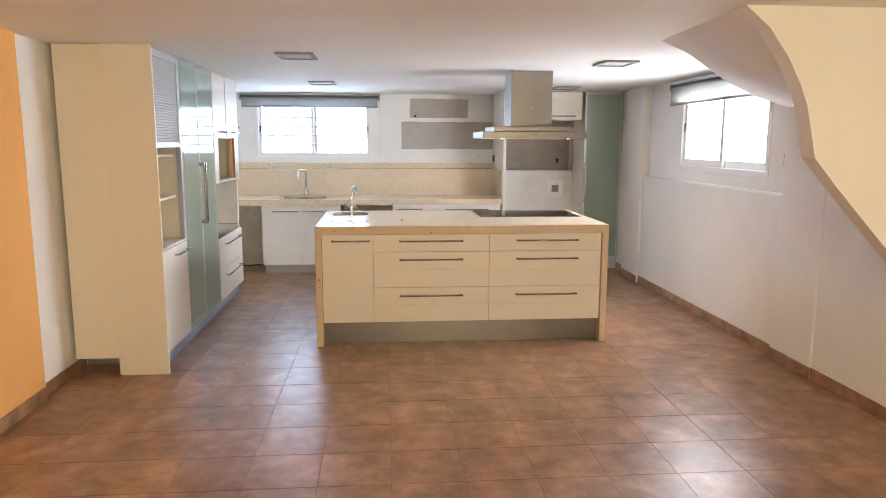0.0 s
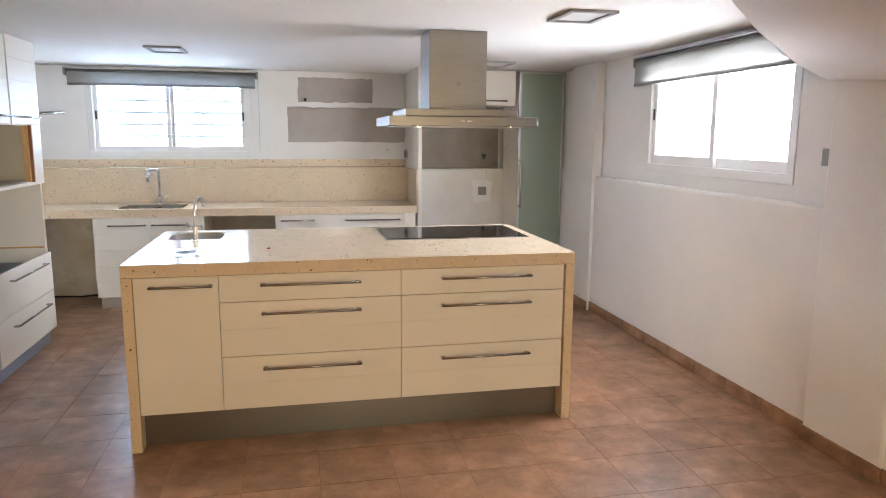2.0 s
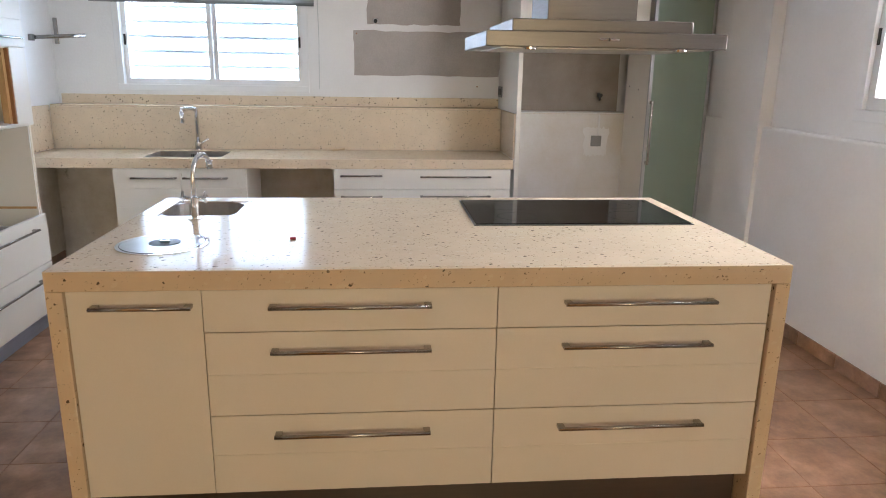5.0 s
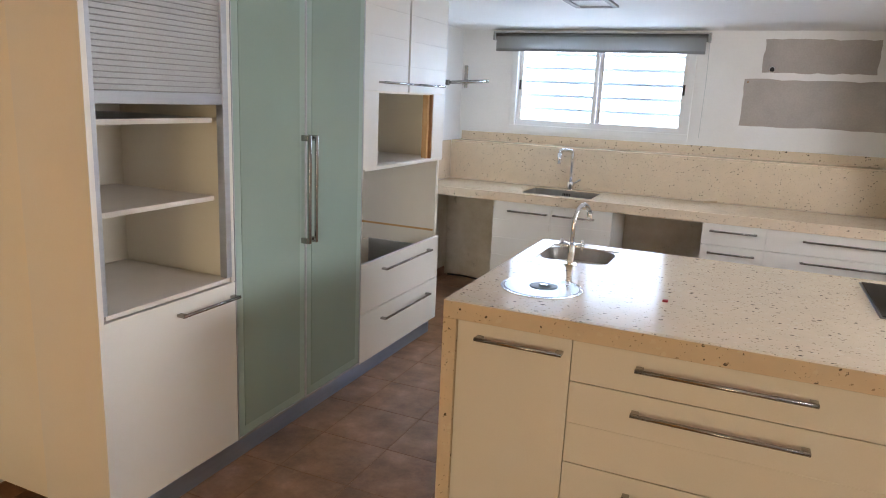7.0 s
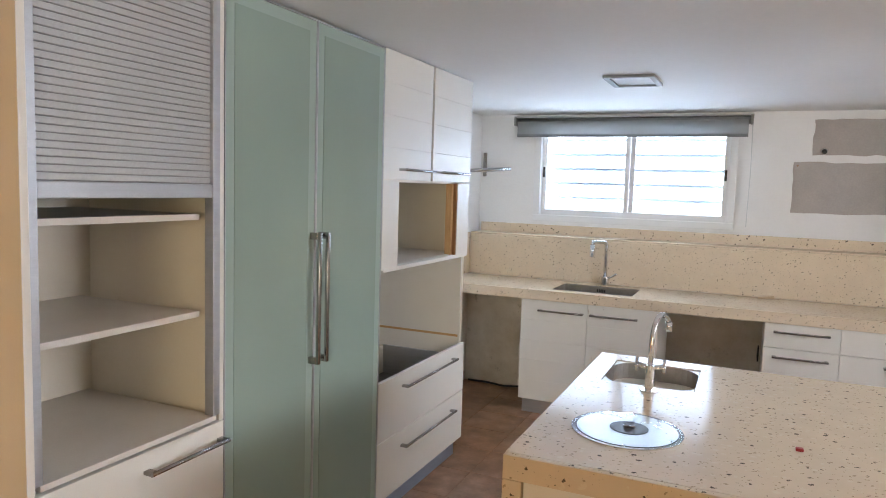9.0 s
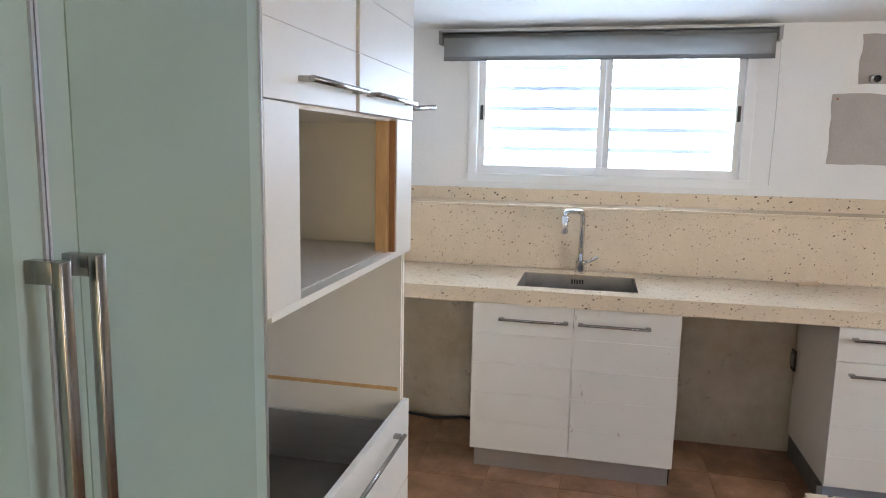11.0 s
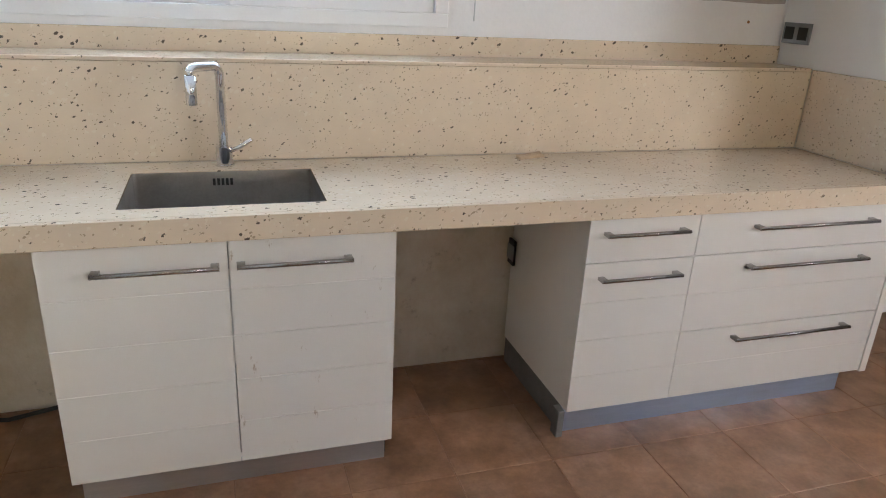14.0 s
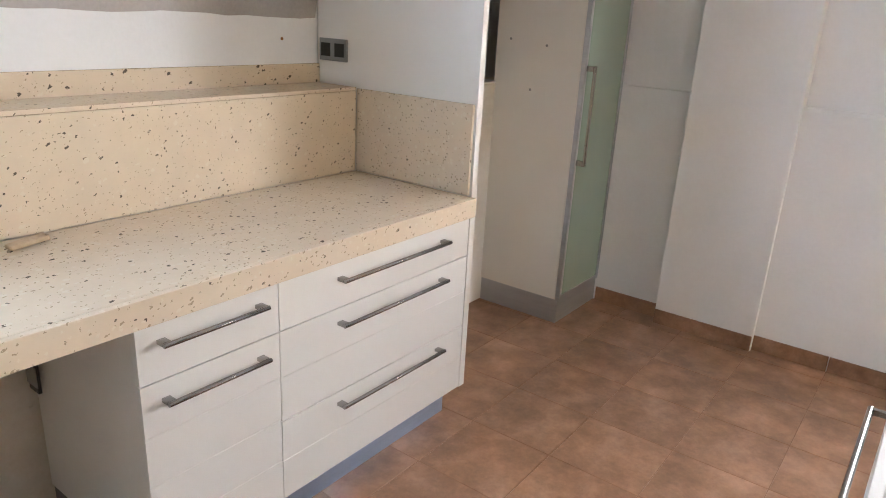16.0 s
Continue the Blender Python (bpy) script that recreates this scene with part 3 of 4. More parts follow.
du = carcass("drawer_cabinet", "white base cabinet with drawers and door, on aluminium plinth", 0.102, 1.372, YF + 0.02, 9.20, 0.112, 0.80)
XM = 0.50
add_front("drawer", "y", 0.10, XM, 0.655, 0.802, YF, du, (0.150, 0.445, 0.748, 0.760), 0)
add_front("door", "y", 0.10, XM, 0.112, 0.655, YF, du, (0.150, 0.445, 0.598, 0.610), 3)
for a, b, h, g in ((0.655, 0.802, 0.748, 0), (0.375, 0.655, 0.607, 1), (0.112, 0.375, 0.335, 1)):
    add_front("drawer", "y", XM, 1.372, a, b, YF, du, (0.715, 1.225, h - 0.006, h + 0.006), g)
part("plinth", box(0.112, 1.34, 8.686, 8.70, 0.0, 0.111), PLINTH, du, "brushed aluminium plinth")
part("plinth_return", box(0.108, 0.122, 8.701, 9.20, 0.0, 0.111), DARKPLINTH, du, "dusty dark grey plinth return")
part("leg", box(0.082, 0.107, 8.655, 8.70, 0.0, 0.105, 0.003), DARKPLINTH, du, "dark plinth corner post")
tp = thing("end_panel", "white tall panel at the end of the worktop", "panel", (1.41, 9.0, 0))
part("panel", box(1.40, 1.432, 8.652, YU - 0.005, 0.092, H - 0.002, 0.0015), LACQ, tp)
part("foot", box(1.402, 1.43, 8.86, 9.23, 0.0, 0.091), LACQ, tp)
chip = bmesh.new()
add_box(chip, 0.06, 0.16, 9.12, 9.155, T1, T1 + 0.012, 0.004)
for v in chip.verts:
    v.co.z += 0.012 * (v.co.x - 0.06) / 0.1 * random.random()
    v.co.y += 0.012 * math.sin(v.co.x * 60)
for v in chip.verts:
    v.co.z = max(v.co.z, T1 + 0.001)
tagged(part("wood_chip", chip, mottled("pale_splinter", (0.6, 0.46, 0.3), (0.5, 0.36, 0.22), 40, 0.7)), "pale wooden splinter lying on the worktop", "splinter")

# ---- fridge alcove and larder ----
oc = carcass("overhead_cabinet", "white cupboard above the empty fridge alcove", 1.436, 2.36, 8.78, 9.44, 1.80, 2.125, "wall cabinets")
add_front("door", "y", 1.436, 2.36, 1.80, 2.125, 8.76, oc, (1.72, 2.27, 1.836, 1.848), 1)
la = thing("larder_cabinet", "tall white larder with frosted green glass door", "cabinet", (2.6, 9.0, 0), "tall cabinets")
LX0, LX1, LY = 2.39, 2.845, 8.745
for a, b in ((LX0, LX0 + 0.018), (LX1 - 0.018, LX1)):
    part("side_board", box(a, b, LY + 0.02, 9.23, 0.128, 2.125), LACQ, la)
part("back_board", box(LX0 + 0.018, LX1 - 0.018, LY + 0.20, LY + 0.22, 0.128, 2.125), LACQ, la)
for z in (0.42, 0.78, 1.14, 1.50, 1.82):
    part("shelf", box(LX0 + 0.019, LX1 - 0.019, LY + 0.016, LY + 0.199, z, z + 0.02), LACQ, la)
ld = part("door", box(LX0 + 0.02, LX1 - 0.02, LY, LY + 0.012, 0.15, 2.105), FROST, la, "frosted green glass door")
part("door_frame", boxes((LX0, LX0 + 0.022, LY - 0.004, LY + 0.018, 0.13, 2.123), (LX1 - 0.022, LX1, LY - 0.004, LY + 0.018, 0.13, 2.123), (LX0 + 0.022, LX1 - 0.022, LY - 0.004, LY + 0.018, 2.10, 2.123), (LX0 + 0.022, LX1 - 0.022, LY - 0.004, LY + 0.018, 0.13, 0.153)), ALU, ld, "aluminium door frame")
add_handle("y", LX0 + 0.012, LX0 + 0.028, 0.83, 1.295, LY - 0.004, ld)
part("plinth", boxes((LX0 + 0.016, LX1, LY + 0.006, LY + 0.02, 0.0, 0.127), (LX0 + 0.002, LX0 + 0.016, LY + 0.006, 9.22, 0.0, 0.127)), ALU, la, "brushed aluminium plinth")


def socket_plate(x, y, z, ax, w, h, holes, label, mat=GREYPLASTIC):
    s = thing("wall_socket", label, "socket", (x, y, z))
    sg = {"y": (0, -1), "x+": (1, 0), "x-": (-1, 0)}[ax]
    def pl(u0, u1, z0, z1, k0, k1, bev):
        if ax == "y":
            return box(x + u0, x + u1, y - k1, y - k0, z + z0, z + z1, bev)
        a, b = sorted((x + sg[0] * k0, x + sg[0] * k1))
        return box(a, b, y + u0, y + u1, z + z0, z + z1, bev)
    part("plate", pl(-w / 2, w / 2, -h / 2, h / 2, 0.0, 0.010, 0.002), mat, s)
    for i in range(holes):
        c = (i + 0.5) * w / holes - w / 2
        part("insert", pl(c - h * 0.3, c + h * 0.3, -h * 0.3, h * 0.3, 0.010, 0.013, 0.001), BLACK if holes > 1 else GREYPLASTIC, s)


socket_plate(1.40, 9.35, 1.33, "x-", 0.15, 0.085, 2, "grey double socket on the end panel")
socket_plate(2.17, YB - 0.012, 0.955, "y", 0.085, 0.085, 1, "grey socket in the fridge alcove")
socket_plate(0.09, 9.16, 0.50, "x-", 0.055, 0.10, 1, "dark socket in the dishwasher gap", BLACK)
socket_plate(RX, 5.275, 1.42, "x-", 0.12, 0.085, 1, "grey wall socket beside the window")
vp = thing("pipe_stub", "capped pipe stub in the bare patch", "pipe", (0.40, YU, 1.86))
part("pipe", add_tube(bmesh.new(), [(0.40, YU, 1.86), (0.40, YU - 0.05, 1.855)], 0.022, 16), CHROME, vp, smooth=True)
part("cap", add_tube(bmesh.new(), [(0.40, YU - 0.05, 1.855), (0.40, YU - 0.056, 1.855)], 0.016, 16), DRAIN, vp, "dark opening", True)
vp = thing("water_valve", "small dark pipe valve in the alcove", "valve", (2.24, YU, 1.31))
part("pipe", add_tube(bmesh.new(), [(2.24, YU, 1.31), (2.24, YU - 0.06, 1.31)], 0.016, 12), DRAIN, vp)
part("tap_key", add_tube(bmesh.new(), [(2.22, YU - 0.05, 1.33), (2.24, YU - 0.055, 1.27)], 0.010, 10), DRAIN, vp)
cd = thing("cable_cover", "thin white cable cover above the alcove socket", "cable cover", (2.185, YB - 0.012, 1.0))
part("strip", box(2.178, 2.192, YB - 0.022, YB - 0.0155, 0.999, 1.168, 0.002), WHITEFRAME, cd)
tr = thing("towel_rail", "short steel towel rail fixed to the wall", "towel rail", (-2.05, 9.1, 1.66))
part("plate", box(-2.035, -2.005, YU - 0.012, YU, 1.64, 1.83, 0.003), HANDLE, tr)
part("rail", add_tube(bmesh.new(), [(XL, 9.10, 1.672), (-1.755, 9.305, 1.700)], 0.014, 12), HANDLE, tr, smooth=True)
part("end_block", box(XL, XL + 0.03, 9.08, 9.12, 1.65, 1.695, 0.004), DARKPLINTH, tr)
part("stay", add_tube(bmesh.new(), [(-2.02, YU - 0.01, 1.70), (-1.95, 9.18, 1.682)], 0.007, 8), HANDLE, tr)
cb = thing("cable", "dark cable lying along the wall", "cable", (-1.7, 9.2, 0.0))
part("wire", add_tube(bmesh.new(), [(-2.0, 9.19, 0.012), (-1.85, 9.20, 0.012), (-1.7, 9.17, 0.010), (-1.55, 9.21, 0.014), (-1.42, 9.2, 0.014)], 0.008, 8), BLACK, cb, smooth=True)

# ---- island ----
IX0, IX1, IY0, IY1, IZ = -0.512, 1.708, 5.678, 6.855, 0.915
iw = thing("island_worktop", "cream terrazzo waterfall worktop of the kitchen island", "worktop", (0.6, 6.25, 0))
SX = (-0.437, -0.140, 6.455, 6.765)
part("top", slab_with_hole(IX0, IX1, IY0 + 0.0205, IY1, 0.855, IZ, *SX), STONE, iw)
part("front_edge", box(IX0, IX1, IY0, IY0 + 0.020, 0.855, IZ, 0.002), STONE, iw)
part("side_slab", box(IX0, IX0 + 0.0475, IY0, IY1, 0.0, 0.854, 0.002), STONE, iw)
part("side_slab", box(IX1 - 0.046, IX1, IY0, IY1, 0.0, 0.854, 0.002), STONE, iw)
IF = 5.692
u = carcass("door_cabinet", "cream single-door cabinet under the island worktop", -0.462, -0.086, IF + 0.02, 6.80, 0.18, 0.853, "island cabinets")
add_front("door", "y", -0.464, -0.084, 0.180, 0.852, IF, u, (-0.393, -0.109, 0.800, 0.812), 0)
u = carcass("drawer_cabinet", "cream cabinet with three wide drawers under the island worktop", -0.084, 0.790, IF + 0.02, 6.80, 0.18, 0.853, "island cabinets")
v = carcass("drawer_cabinet", "cream cabinet with three wide drawers under the island worktop", 0.792, 1.657, IF + 0.02, 6.80, 0.18, 0.853, "island cabinets")
for a, b, h, g in ((0.719, 0.852, 0.802, 0), (0.447, 0.719, 0.662, 1), (0.180, 0.447, 0.386, 1)):
    add_front("drawer", "y", -0.084, 0.790, a, b, IF, u, (0.110, 0.588, h - 0.006, h + 0.006), g)
    add_front("drawer", "y", 0.790, 1.656, a, b, IF, v, (0.995, 1.470, h - 0.006, h + 0.006), g)
structure_plinth = thing("island_plinth", "brushed steel plinth under the island", "plinth", (0.6, 5.74, 0))
part("plate", box(-0.466, 1.658, 5.762, 5.777, 0.0, 0.178, 0.001), STEEL, structure_plinth)
part("plate", box(-0.466, 1.658, 6.78, 6.795, 0.0, 0.178, 0.001), STEEL, structure_plinth)
rd = thing("rear_drawer_cabinet", "cream island cabinet with a drawer pulled out", "cabinet", (0.72, 6.95, 0), "island cabinets")
rf = part("drawer_front", box(0.45, 1.0, 7.270, 7.289, 0.565, 0.815, 0.001), LACQ, rd)
add_tube_bar = add_tube(bmesh.new(), [(0.52, 7.32, 0.77), (0.93, 7.32, 0.77)], 0.0065, 14)
for x in (0.53, 0.92):
    add_box(add_tube_bar, x - 0.006, x + 0.006, 7.289, 7.32, 0.764, 0.776)
part("handle", add_tube_bar, HANDLE, rf, "satin steel bar handle")
for x in (0.47, 0.968):
    part("drawer_side", box(x, x + 0.012, 6.805, 7.269, 0.59, 0.72, 0.001), RIM, rd, "grey metal drawer side")
part("drawer_base", box(0.483, 0.967, 6.805, 7.269, 0.59, 0.603), GREYBOARD, rd)
ib = thing("prep_sink", "small stainless steel sink bowl in the island", "sink", (-0.29, 6.6, 0.75))


part("bowl", rounded_bowl(SX[0] + 0.002, SX[1] - 0.002, SX[2] + 0.002, SX[3] - 0.002, 0.76, IZ - 0.004, 0.085), SINK, ib)
part("drain", add_disc(bmesh.new(), -0.29, 6.61, 0.761, 0.766, 0.04), CHROME, ib, "chrome drain")
bt = thing("pillar_tap", "chrome swan-neck tap with two cross handles", "faucet", (-0.272, 6.395, IZ))
bx, by = -0.272, 6.395
part("base", add_disc(add_disc(bmesh.new(), bx, by, IZ, IZ + 0.006, 0.027, 24), bx, by, IZ + 0.006, IZ + 0.085, 0.014, 24), CHROME, bt)
pts = [(bx, by, IZ + 0.07), (bx, by, IZ + 0.145)] + [(bx + 0.035 * (1 - math.cos(radians(a))) * 0.6, by + 0.062 * (1 - math.cos(radians(a))), IZ + 0.155 + 0.085 * math.sin(radians(a))) for a in range(10, 141, 13)]
part("spout", add_tube(bmesh.new(), pts, 0.009, 14), CHROME, bt, smooth=True)
part("nozzle", add_tube(bmesh.new(), [pts[-1], (pts[-1][0], pts[-1][1] + 0.004, pts[-1][2] - 0.03)], 0.012, 14), CHROME, bt, smooth=True)
for s in (-1, 1):
    bm = add_tube(bmesh.new(), [(bx, by, IZ + 0.075), (bx + s * 0.04, by, IZ + 0.085)], 0.008, 10)
    add_tube(bm, [(bx + s * 0.042, by - 0.022, IZ + 0.085), (bx + s * 0.042, by + 0.022, IZ + 0.085)], 0.0055, 8)
    add_tube(bm, [(bx + s * 0.042, by, IZ + 0.063), (bx + s * 0.042, by, IZ + 0.107)], 0.0055, 8)
    part("cross_handle", bm, CHROME, bt, smooth=True)
wl = thing("waste_lid", "round polished steel waste chute lid in the worktop", "lid", (-0.275, 5.99, IZ))
part("rim", add_disc(bmesh.new(), -0.275, 5.995, IZ, IZ + 0.003, 0.145, 56), CHROME, wl, "polished rim")
part("lid", add_disc(bmesh.new(), -0.275, 5.995, IZ + 0.003, IZ + 0.0045, 0.131, 56), LID, wl, "satin steel lid plate")
part("seam", add_disc(bmesh.new(), -0.275, 5.995, IZ + 0.003, IZ + 0.0036, 0.1335, 56), DRAIN, wl, "dark joint round the lid")
# no hollow here: a disc on the lid carries the recess's shade as colour
part("recess", add_disc(bmesh.new(), -0.27, 6.0, IZ + 0.0045, IZ + 0.006, 0.05, 40), DRAIN, wl, "dark disc painted as the shaded finger recess")
part("knob", box(-0.285, -0.255, 5.995, 6.005, IZ + 0.006, IZ + 0.012, 0.001), CHROME, wl)
hb = thing("induction_hob", "black ceramic glass hob with steel trim", "hob", (1.22, 6.5, IZ))
part("trim", box(0.788, 1.650, 6.250, 6.765, IZ, IZ + 0.004, 0.001), STEEL, hb, "thin steel trim")
part("glass", box(0.796, 1.642, 6.258, 6.757, IZ + 0.004, IZ + 0.008, 0.001), HOB, hb)
for x, y, r in ((0.98, 6.39, 0.08), (0.98, 6.62, 0.1), (1.45, 6.39, 0.1), (1.45, 6.62, 0.08)):
    bm = bmesh.new()
    n = 40
    ra = [[bm.verts.new((x + q * math.cos(i * math.tau / n), y + q * math.sin(i * math.tau / n), IZ + 0.0083)) for i in range(n)] for q in (r, r - 0.0015)]
    for i in range(n):
        bm.faces.new((ra[0][i], ra[0][(i + 1) % n], ra[1][(i + 1) % n], ra[1][i]))
    part("zone_ring", bm, DRAIN, hb, "thin grey cooking zone ring")
tagged(part("bottle_cap", box(0.129, 0.147, 6.047, 6.063, IZ, IZ + 0.008, 0.002), RED), "small red plastic cap lying on the island", "cap")

# ---- hood ----
hd = thing("extractor_hood", "brushed steel island extractor hood hanging from the ceiling", "hood", (1.24, 6.5, 1.57))
part("chimney", box(1.079, 1.430, 6.46, 6.76, 1.663, H - 0.001, 0.002), STEEL, hd)
part("upper_tray", box(0.898, 1.552, 6.215, 6.74, 1.620, 1.662, 0.003), STEEL, hd)
part("canopy", box(0.800, 1.658, 6.165, 6.79, 1.566, 1.619, 0.003), STEEL, hd)
part("filter", box(0.86, 1.60, 6.22, 6.74, 1.562, 1.567), SINK, hd, "grey mesh filter")
for x in (0.96, 1.50):
    part("spotlight", add_disc(bmesh.new(), x, 6.195, 1.558, 1.567, 0.024, 24), CHROME, hd)
for x in (1.195, 1.235):
    part("button", box(x, x + 0.032, 6.161, 6.166, 1.590, 1.597, 0.001), CHROME, hd)
part("button_gap", box(1.2285, 1.2335, 6.162, 6.166, 1.588, 1.599), BLACK, hd, "black slider between the buttons")
part("screw", add_tube(bmesh.new(), [(1.255, 6.461, 1.82), (1.255, 6.457, 1.82)], 0.006, 10), CHROME, hd)

# ---- ceiling lamps ----
for x0, y0 in ((-0.725, 5.455), (1.625, 5.65), (-0.745, 7.72), (1.87, 8.03)):
    c = thing("ceiling_lamp", "square recessed ceiling lamp, switched off, grey rim", "lamp", (x0 + 0.13, y0 + 0.17, H), "recessed ceiling lamps")
    x1, y1, r = x0 + 0.255, y0 + 0.335, 0.028
    part("rim", boxes((x0, x1, y0, y0 + r, H - 0.014, H), (x0, x1, y1 - r, y1, H - 0.014, H), (x0, x0 + r, y0 + r, y1 - r, H - 0.014, H), (x1 - r, x1, y0 + r, y1 - r, H - 0.014, H)), RIM, c)
    part("diffuser", box(x0 + r, x1 - r, y0 + r, y1 - r, H - 0.006, H - 0.001), LENS, c)

# ---- tall units on the left ----
XF = -1.459
XB = -2.03


def tall_shell(name, label, y0, y1, extra=()):
    c = thing(name, label, "cabinet", (-1.75, (y0 + y1) / 2, 0), "tall cabinets")
    part("side_board", box(XB, XF - 0.02, y0, y0 + 0.018, 0.112, 2.125), LACQ_IN, c)
    part("side_board", box(XB, XF - 0.02, y1 - 0.018, y1, 0.112, 2.125), LACQ_IN, c)
    part("back_board", box(XB, XB + 0.012, y0 + 0.018, y1 - 0.018, 0.112, 2.125), LACQ_IN, c)
    part("top_board", box(XB + 0.012, XF - 0.02, y0 + 0.018, y1 - 0.018, 2.107, 2.125), LACQ_IN, c)
    part("bottom_board", box(XB + 0.012, XF - 0.02, y0 + 0.018, y1 - 0.018, 0.112, 0.130), LACQ_IN, c)
    for e in extra:
        part("inner_board", box(*e), LACQ_IN, c)
    part("plinth", box(XF - 0.062, XF - 0.048, y0, y1, 0.0, 0.111), PLINTH, c, "brushed aluminium plinth")
    return c


ep = thing("side_panel", "cream tall end panel beside the cabinets", "panel", (-1.6, 5.14, 0))
part("front_board", box(-1.74, -1.432, 5.132, 5.152, 0.0, 2.128, 0.001), LACQ, ep)
part("rear_board", box(XL + 0.002, -1.742, 5.36, 5.378, 0.13, 2.128, 0.001), LACQ, ep)
part("return_board", box(-1.758, -1.742, 5.155, 5.358, 0.0, 2.128), LACQ, ep)
part("plinth", box(XL + 0.002, -1.742, 5.385, 5.40, 0.0, 0.128), ALU, ep, "brushed aluminium plinth")
Y0, Y1, Y2, Y3, Y4 = 5.154, 5.785, 6.262, 6.757, 7.742
sc = tall_shell("shutter_cabinet", "tall cream cabinet with half-open grey roller shutter and shelves", Y0, Y1)
add_front("door", "x", Y0 + 0.008, Y1, 0.118, 0.806, XF, sc, (5.475, 5.775, 0.744, 0.756), 0)
part("base_shelf", box(XB + 0.013, XF - 0.002, Y0 + 0.03, Y1 - 0.03, 0.812, 0.828, 0.001), GREYBOARD, sc, "pale grey base shelf")
for z in (1.150, 1.442):
    part("shelf", box(XB + 0.013, XF - 0.045, Y0 + 0.02, Y1 - 0.055, z - 0.018, z, 0.001), GREYBOARD, sc, "pale grey shelf")
for a, b in ((Y0 + 0.004, Y0 + 0.034), (Y1 - 0.050, Y1 - 0.022)):
    part("guide_rail", box(XF - 0.03, XF + 0.004, a, b, 0.830, 2.12, 0.002), ALU, sc, "aluminium guide rail")
part("head_profile", box(XF - 0.03, XF + 0.003, Y0 + 0.034, Y1 - 0.050, 2.072, 2.12, 0.002), ALU, sc)
sh = part("shutter", box(XF - 0.020, XF - 0.014, Y0 + 0.034, Y1 - 0.050, 1.53, 2.072), RIM, sc, "grey roller shutter")
n = 30
for i in range(n):
    z = 1.533 + i * (2.070 - 1.533) / n
    part("slat", box(XF - 0.014, XF - 0.007, Y0 + 0.034, Y1 - 0.050, z, z + 0.0158, 0.002), SHUTTER, sh)
part("pull_rail", box(XF - 0.022, XF + 0.001, Y0 + 0.034, Y1 - 0.050, 1.490, 1.530, 0.003), ALU, sc, "aluminium pull rail")
part("filler", box(XF - 0.03, XF - 0.001, Y1 - 0.021, Y1 - 0.001, 0.808, 2.12), LACQ, sc)

gc = tall_shell("glass_door_cabinet", "tall cabinet with two frosted green glass doors", Y1, Y3)
for z in (0.46, 0.80, 1.12, 1.42, 1.76):
    part("shelf", box(XB + 0.013, XF - 0.0195, Y1 + 0.019, Y3 - 0.019, z - 0.02, z), LACQ_IN, gc)
for i, (a, b) in enumerate(((Y1 + 0.002, Y2 - 0.001), (Y2 + 0.001, Y3 - 0.002))):
    d = part("door", box(XF - 0.016, XF - 0.004, a + 0.004, b - 0.004, 0.125, 2.115), FROST_EDGE, gc, "frosted green glass door")
    part("frosted_field", box(XF - 0.004, XF - 0.002, a + 0.045, b - 0.045, 0.165, 2.075), FROST, d, "darker frosted field")
    part("door_frame", boxes((XF - 0.018, XF, a, a + 0.004, 0.115, 2.122), (XF - 0.018, XF, b - 0.004, b, 0.115, 2.122), (XF - 0.018, XF, a + 0.004, b - 0.004, 0.115, 0.124), (XF - 0.018, XF, a + 0.004, b - 0.004, 2.116, 2.122)), ALU, d, "thin aluminium edge")
    y = Y2 - 0.026 if i == 0 else Y2 + 0.026
    add_handle("x", y - 0.008, y + 0.008, 0.882, 1.365, XF - 0.003, d)

oc = tall_shell("oven_cabinet", "tall cream oven housing, appliances removed, two drawers below", Y3, Y4, ((XB + 0.012, XF - 0.022, Y3 + 0.018, Y4 - 0.018, 1.560, 1.576),))
add_front("door", "x", Y3, 7.232, 1.568, 2.124, XF, oc, (6.90, 7.225, 1.609, 1.621), 3, "cream door with milled grooves")
add_front("door", "x", 7.248, Y4, 1.568, 2.124, XF + 0.002, oc, (7.30, 7.665, 1.609, 1.621), 3, "cream door with milled grooves")
part("filler", box(XF - 0.02, XF, Y3 + 0.002, 6.905, 1.172, 1.566, 0.001), LACQ, oc)
part("filler", box(XF - 0.02, XF, 7.580, Y4 - 0.002, 1.165, 1.566, 0.001), LACQ, oc)
part("batten", box(XF - 0.055, XF - 0.022, 7.545, 7.578, 1.18, 1.56, 0.001), WOOD, oc, "raw pine batten")
part("batten", box(XF - 0.02, XF - 0.003, 7.566, 7.579, 1.175, 1.562), WOODDARK, oc, "brown board edge")
part("niche_floor", box(XB + 0.012, XF + 0.001, Y3 + 0.018, Y4 - 0.018, 1.162, 1.180, 0.001), LACQ, oc)
part("niche_mat", box(XB + 0.012, XF - 0.03, Y3 + 0.03, Y4 - 0.03, 1.181, 1.183), GREYBOARD, oc, "grey dusty niche floor")
part("batten", box(XF - 0.05, XF - 0.021, 7.215, 7.265, 1.58, 2.10, 0.001), WOOD, oc, "raw pine batten between the doors")
part("niche_back", box(XB + 0.013, XB + 0.02, Y3 + 0.02, Y4 - 0.02, 1.184, 1.559), LACQ_IN, oc)
part("side_wall", box(XB + 0.013, XF - 0.022, Y4 - 0.030, Y4 - 0.0185, 0.40, 1.160), LACQ, oc)
part("side_wall", box(XB + 0.013, XF - 0.022, Y3 + 0.0185, Y3 + 0.030, 0.40, 1.160), LACQ, oc)
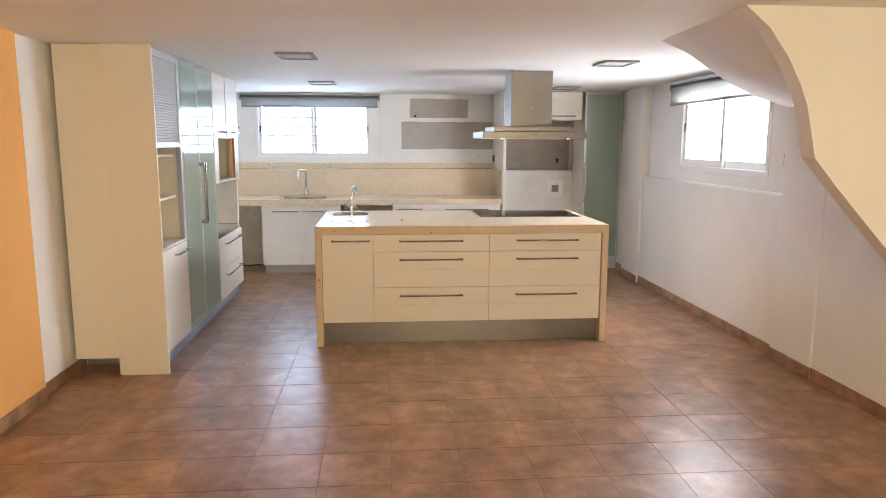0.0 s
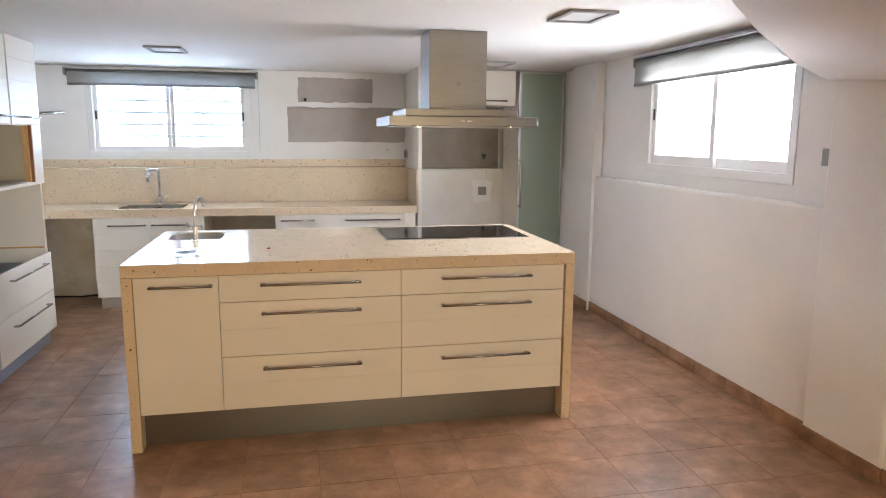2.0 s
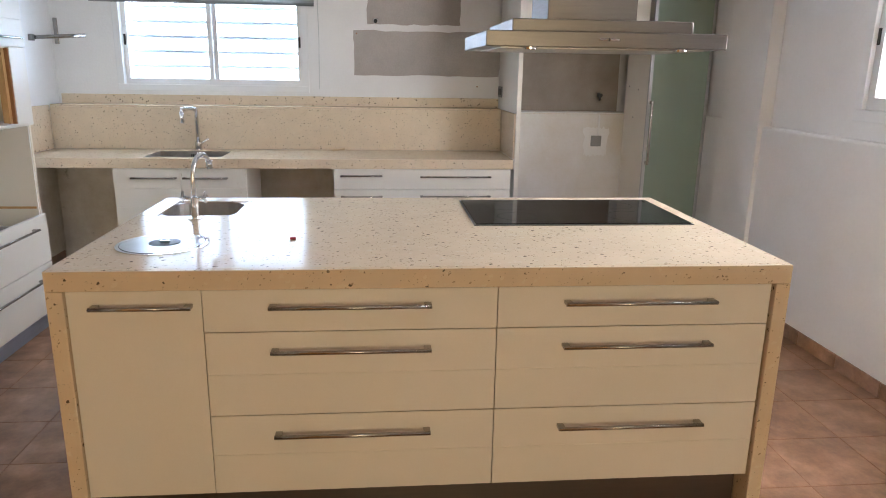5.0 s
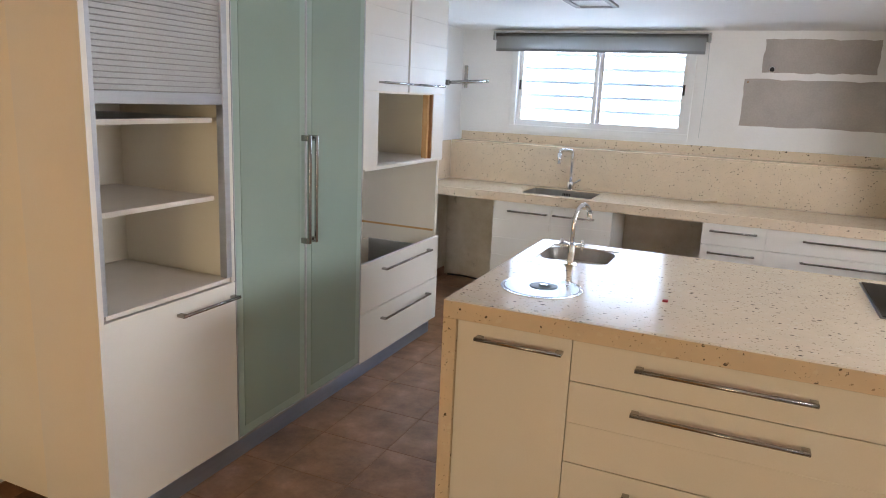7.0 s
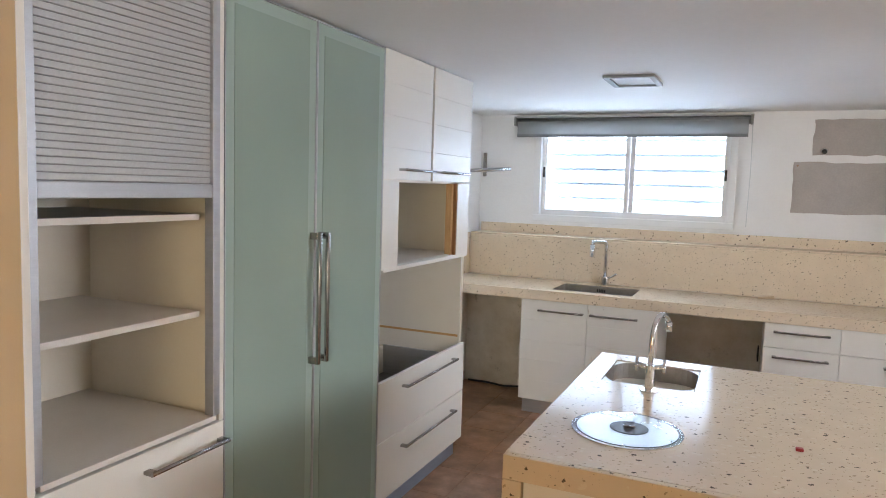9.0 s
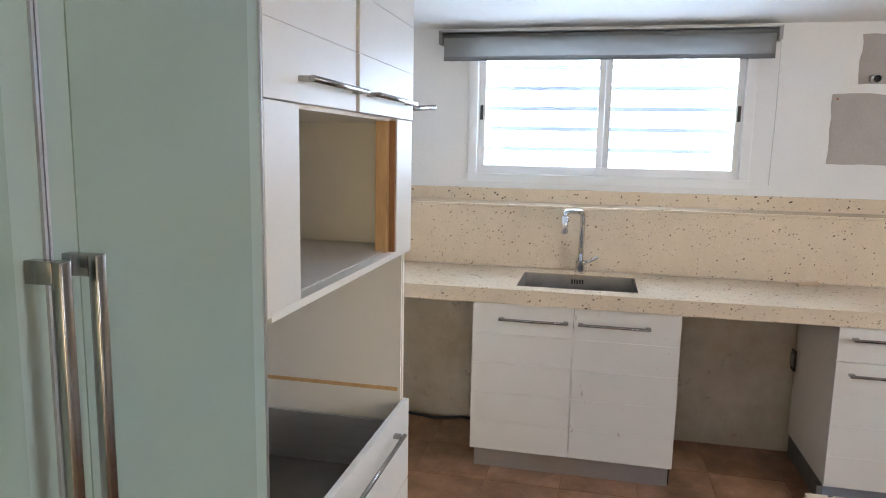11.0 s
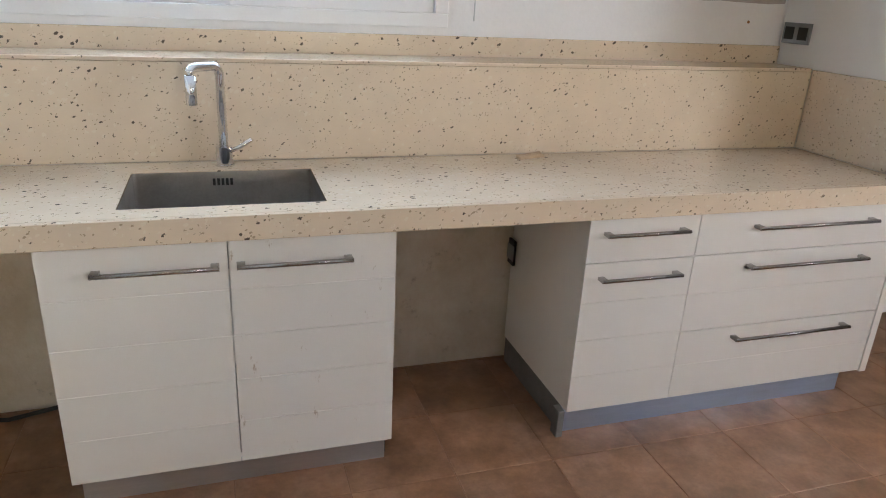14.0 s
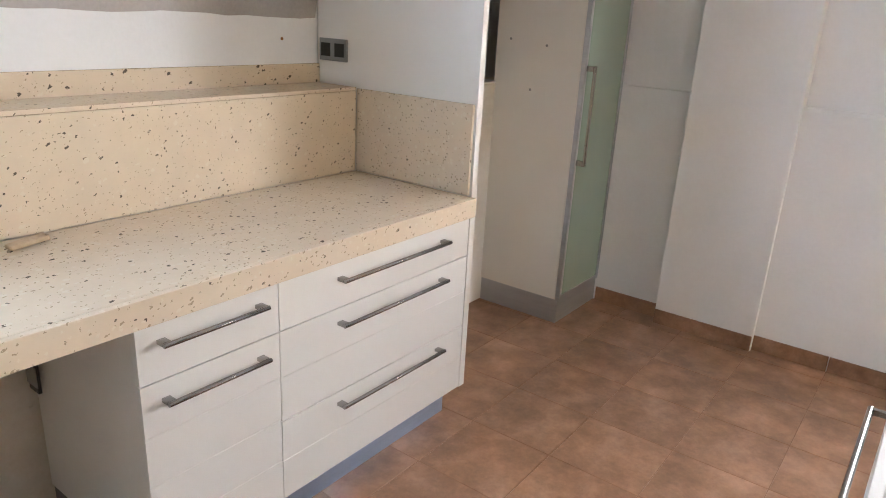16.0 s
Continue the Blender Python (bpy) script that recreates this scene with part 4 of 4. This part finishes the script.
part("rail_strip", box(XB + 0.013, XB + 0.020, Y3 + 0.031, Y4 - 0.031, 0.70, 0.715), WOODDARK, oc, "brown board edge strip")
part("rail_strip", box(XB + 0.021, XF - 0.03, Y4 - 0.036, Y4 - 0.031, 0.70, 0.712), WOOD, oc, "raw board edge strip")
dr = add_front("drawer", "x", Y3, Y4, 0.392, 0.668, XF, oc, (6.98, 7.585, 0.599, 0.611), 0)
for a, b in ((Y3 + 0.035, Y3 + 0.047), (Y4 - 0.047, Y4 - 0.035)):
    part("drawer_side", box(-1.97, XF - 0.021, a, b, 0.42, 0.60, 0.001), ALU, dr, "grey metal drawer side")
part("drawer_back", box(-1.97, -1.958, Y3 + 0.047, Y4 - 0.047, 0.42, 0.60), LACQ_IN, dr)
part("drawer_base", box(-1.957, XF - 0.021, Y3 + 0.048, Y4 - 0.048, 0.42, 0.432), DRAWER_STEEL, dr, "dark grey drawer base")
add_front("drawer", "x", Y3, Y4, 0.110, 0.390, XF, oc, (6.98, 7.585, 0.309, 0.321), 0)

# screw holes in the walls, drawn as raised brown dots, and larder screw caps
for x, y, z in ((1.22, YU, 1.365), (0.25, YU, 1.762)):
    tagged(part("screw_hole_dot", add_tube(bmesh.new(), [(x, y + 0.01, z), (x, y - 0.003, z)], 0.006, 10), WOODDARK), "small brown dot standing for a dark screw hole", "plug")
for y, z in ((8.95, 1.37), (9.15, 1.39), (9.02, 1.16)):
    tagged(part("screw_cap", add_tube(bmesh.new(), [(LX0 + 0.002, y, z), (LX0 - 0.003, y, z)], 0.006, 10), GREYPLASTIC), "small grey screw cap on the larder side", "cap")

# ---- skirting and floor tiles ----


def skirting(name, ax, a0, a1, d, label):
    """A run of terracotta skirting tiles; ax y: on a wall facing -x or +x at x = d (front, back)."""
    s = tagged(new(name), label, "", "", "structure")
    n = max(1, round((a1 - a0) / 0.333))
    w = (a1 - a0) / n
    for i in range(n):
        p, q = a0 + i * w + 0.0015, a0 + (i + 1) * w - 0.0015
        part("skirting_tile", box(d[0], d[1], p, q, 0.001, 0.078, 0.003) if ax == "y" else box(p, q, d[0], d[1], 0.001, 0.078, 0.003), TILE, s)


skirting("baseboard_right", "y", 5.21, 7.88, (XR - 0.012, XR), "terracotta tile skirting")
skirting("baseboard_right_pillar", "y", 7.88, 8.37, (2.763, 2.775), "terracotta tile skirting")
skirting("baseboard_right_far", "y", 8.37, 8.74, (2.835, 2.847), "terracotta tile skirting")
skirting("baseboard_right_near_pillar", "y", 4.72, 5.21, (2.763, 2.775), "terracotta tile skirting")
skirting("baseboard_right_near", "y", 0.0, 4.72, (2.773, 2.785), "terracotta tile skirting")
skirting("baseboard_left_gap", "y", 7.76, 9.20, (XL + 0.012, XL + 0.022), "dirty terracotta tile skirting")
skirting("baseboard_left", "y", 4.72, 5.35, (XL, XL + 0.012), "terracotta tile skirting")
skirting("baseboard_left_orange", "y", 0.0, 4.72, (-2.035, -2.020), "terracotta tile skirting")

P, TX, TY = 0.335, 0.022, 4.53
fl = tagged(new("floor"), "worn terracotta floor tiles with dark joints", "", "", "structure")
g = 0.0016
tile_bm = bmesh.new()
add_box(tile_bm, -P / 2 + g, P / 2 - g, -P / 2 + g, P / 2 - g, -0.002, 0.0)
top_edges = [e for e in tile_bm.edges if all(v.co.z > -0.0005 for v in e.verts)]
bmesh.ops.bevel(tile_bm, geom=top_edges, offset=0.0012, segments=1, affect="EDGES")
tile_me = bpy.data.meshes.new("tile")
tile_bm.to_mesh(tile_me)
tile_bm.free()
tile_me.materials.append(TILE)
rest = bmesh.new()
rnd = random.Random(11)
for i in range(-7, 9):
    for k in range(-19, 15):
        x, y = TX + (i + 0.5) * P, TY + (k + 0.5) * P
        if y > 3.0:
            ob = new("tile", tile_me)
            ob.location = (x, y, rnd.uniform(-0.0003, 0.0003))
            ob.rotation_euler = (rnd.uniform(-0.0012, 0.0012), rnd.uniform(-0.0012, 0.0012), 0)
            ob.parent = fl
        else:
            add_box(rest, x - P / 2 + g, x + P / 2 - g, y - P / 2 + g, y + P / 2 - g, -0.002, 0.0)
ob = part("tile_field", rest, TILE, fl)
tagged(ob, kind="stuff")
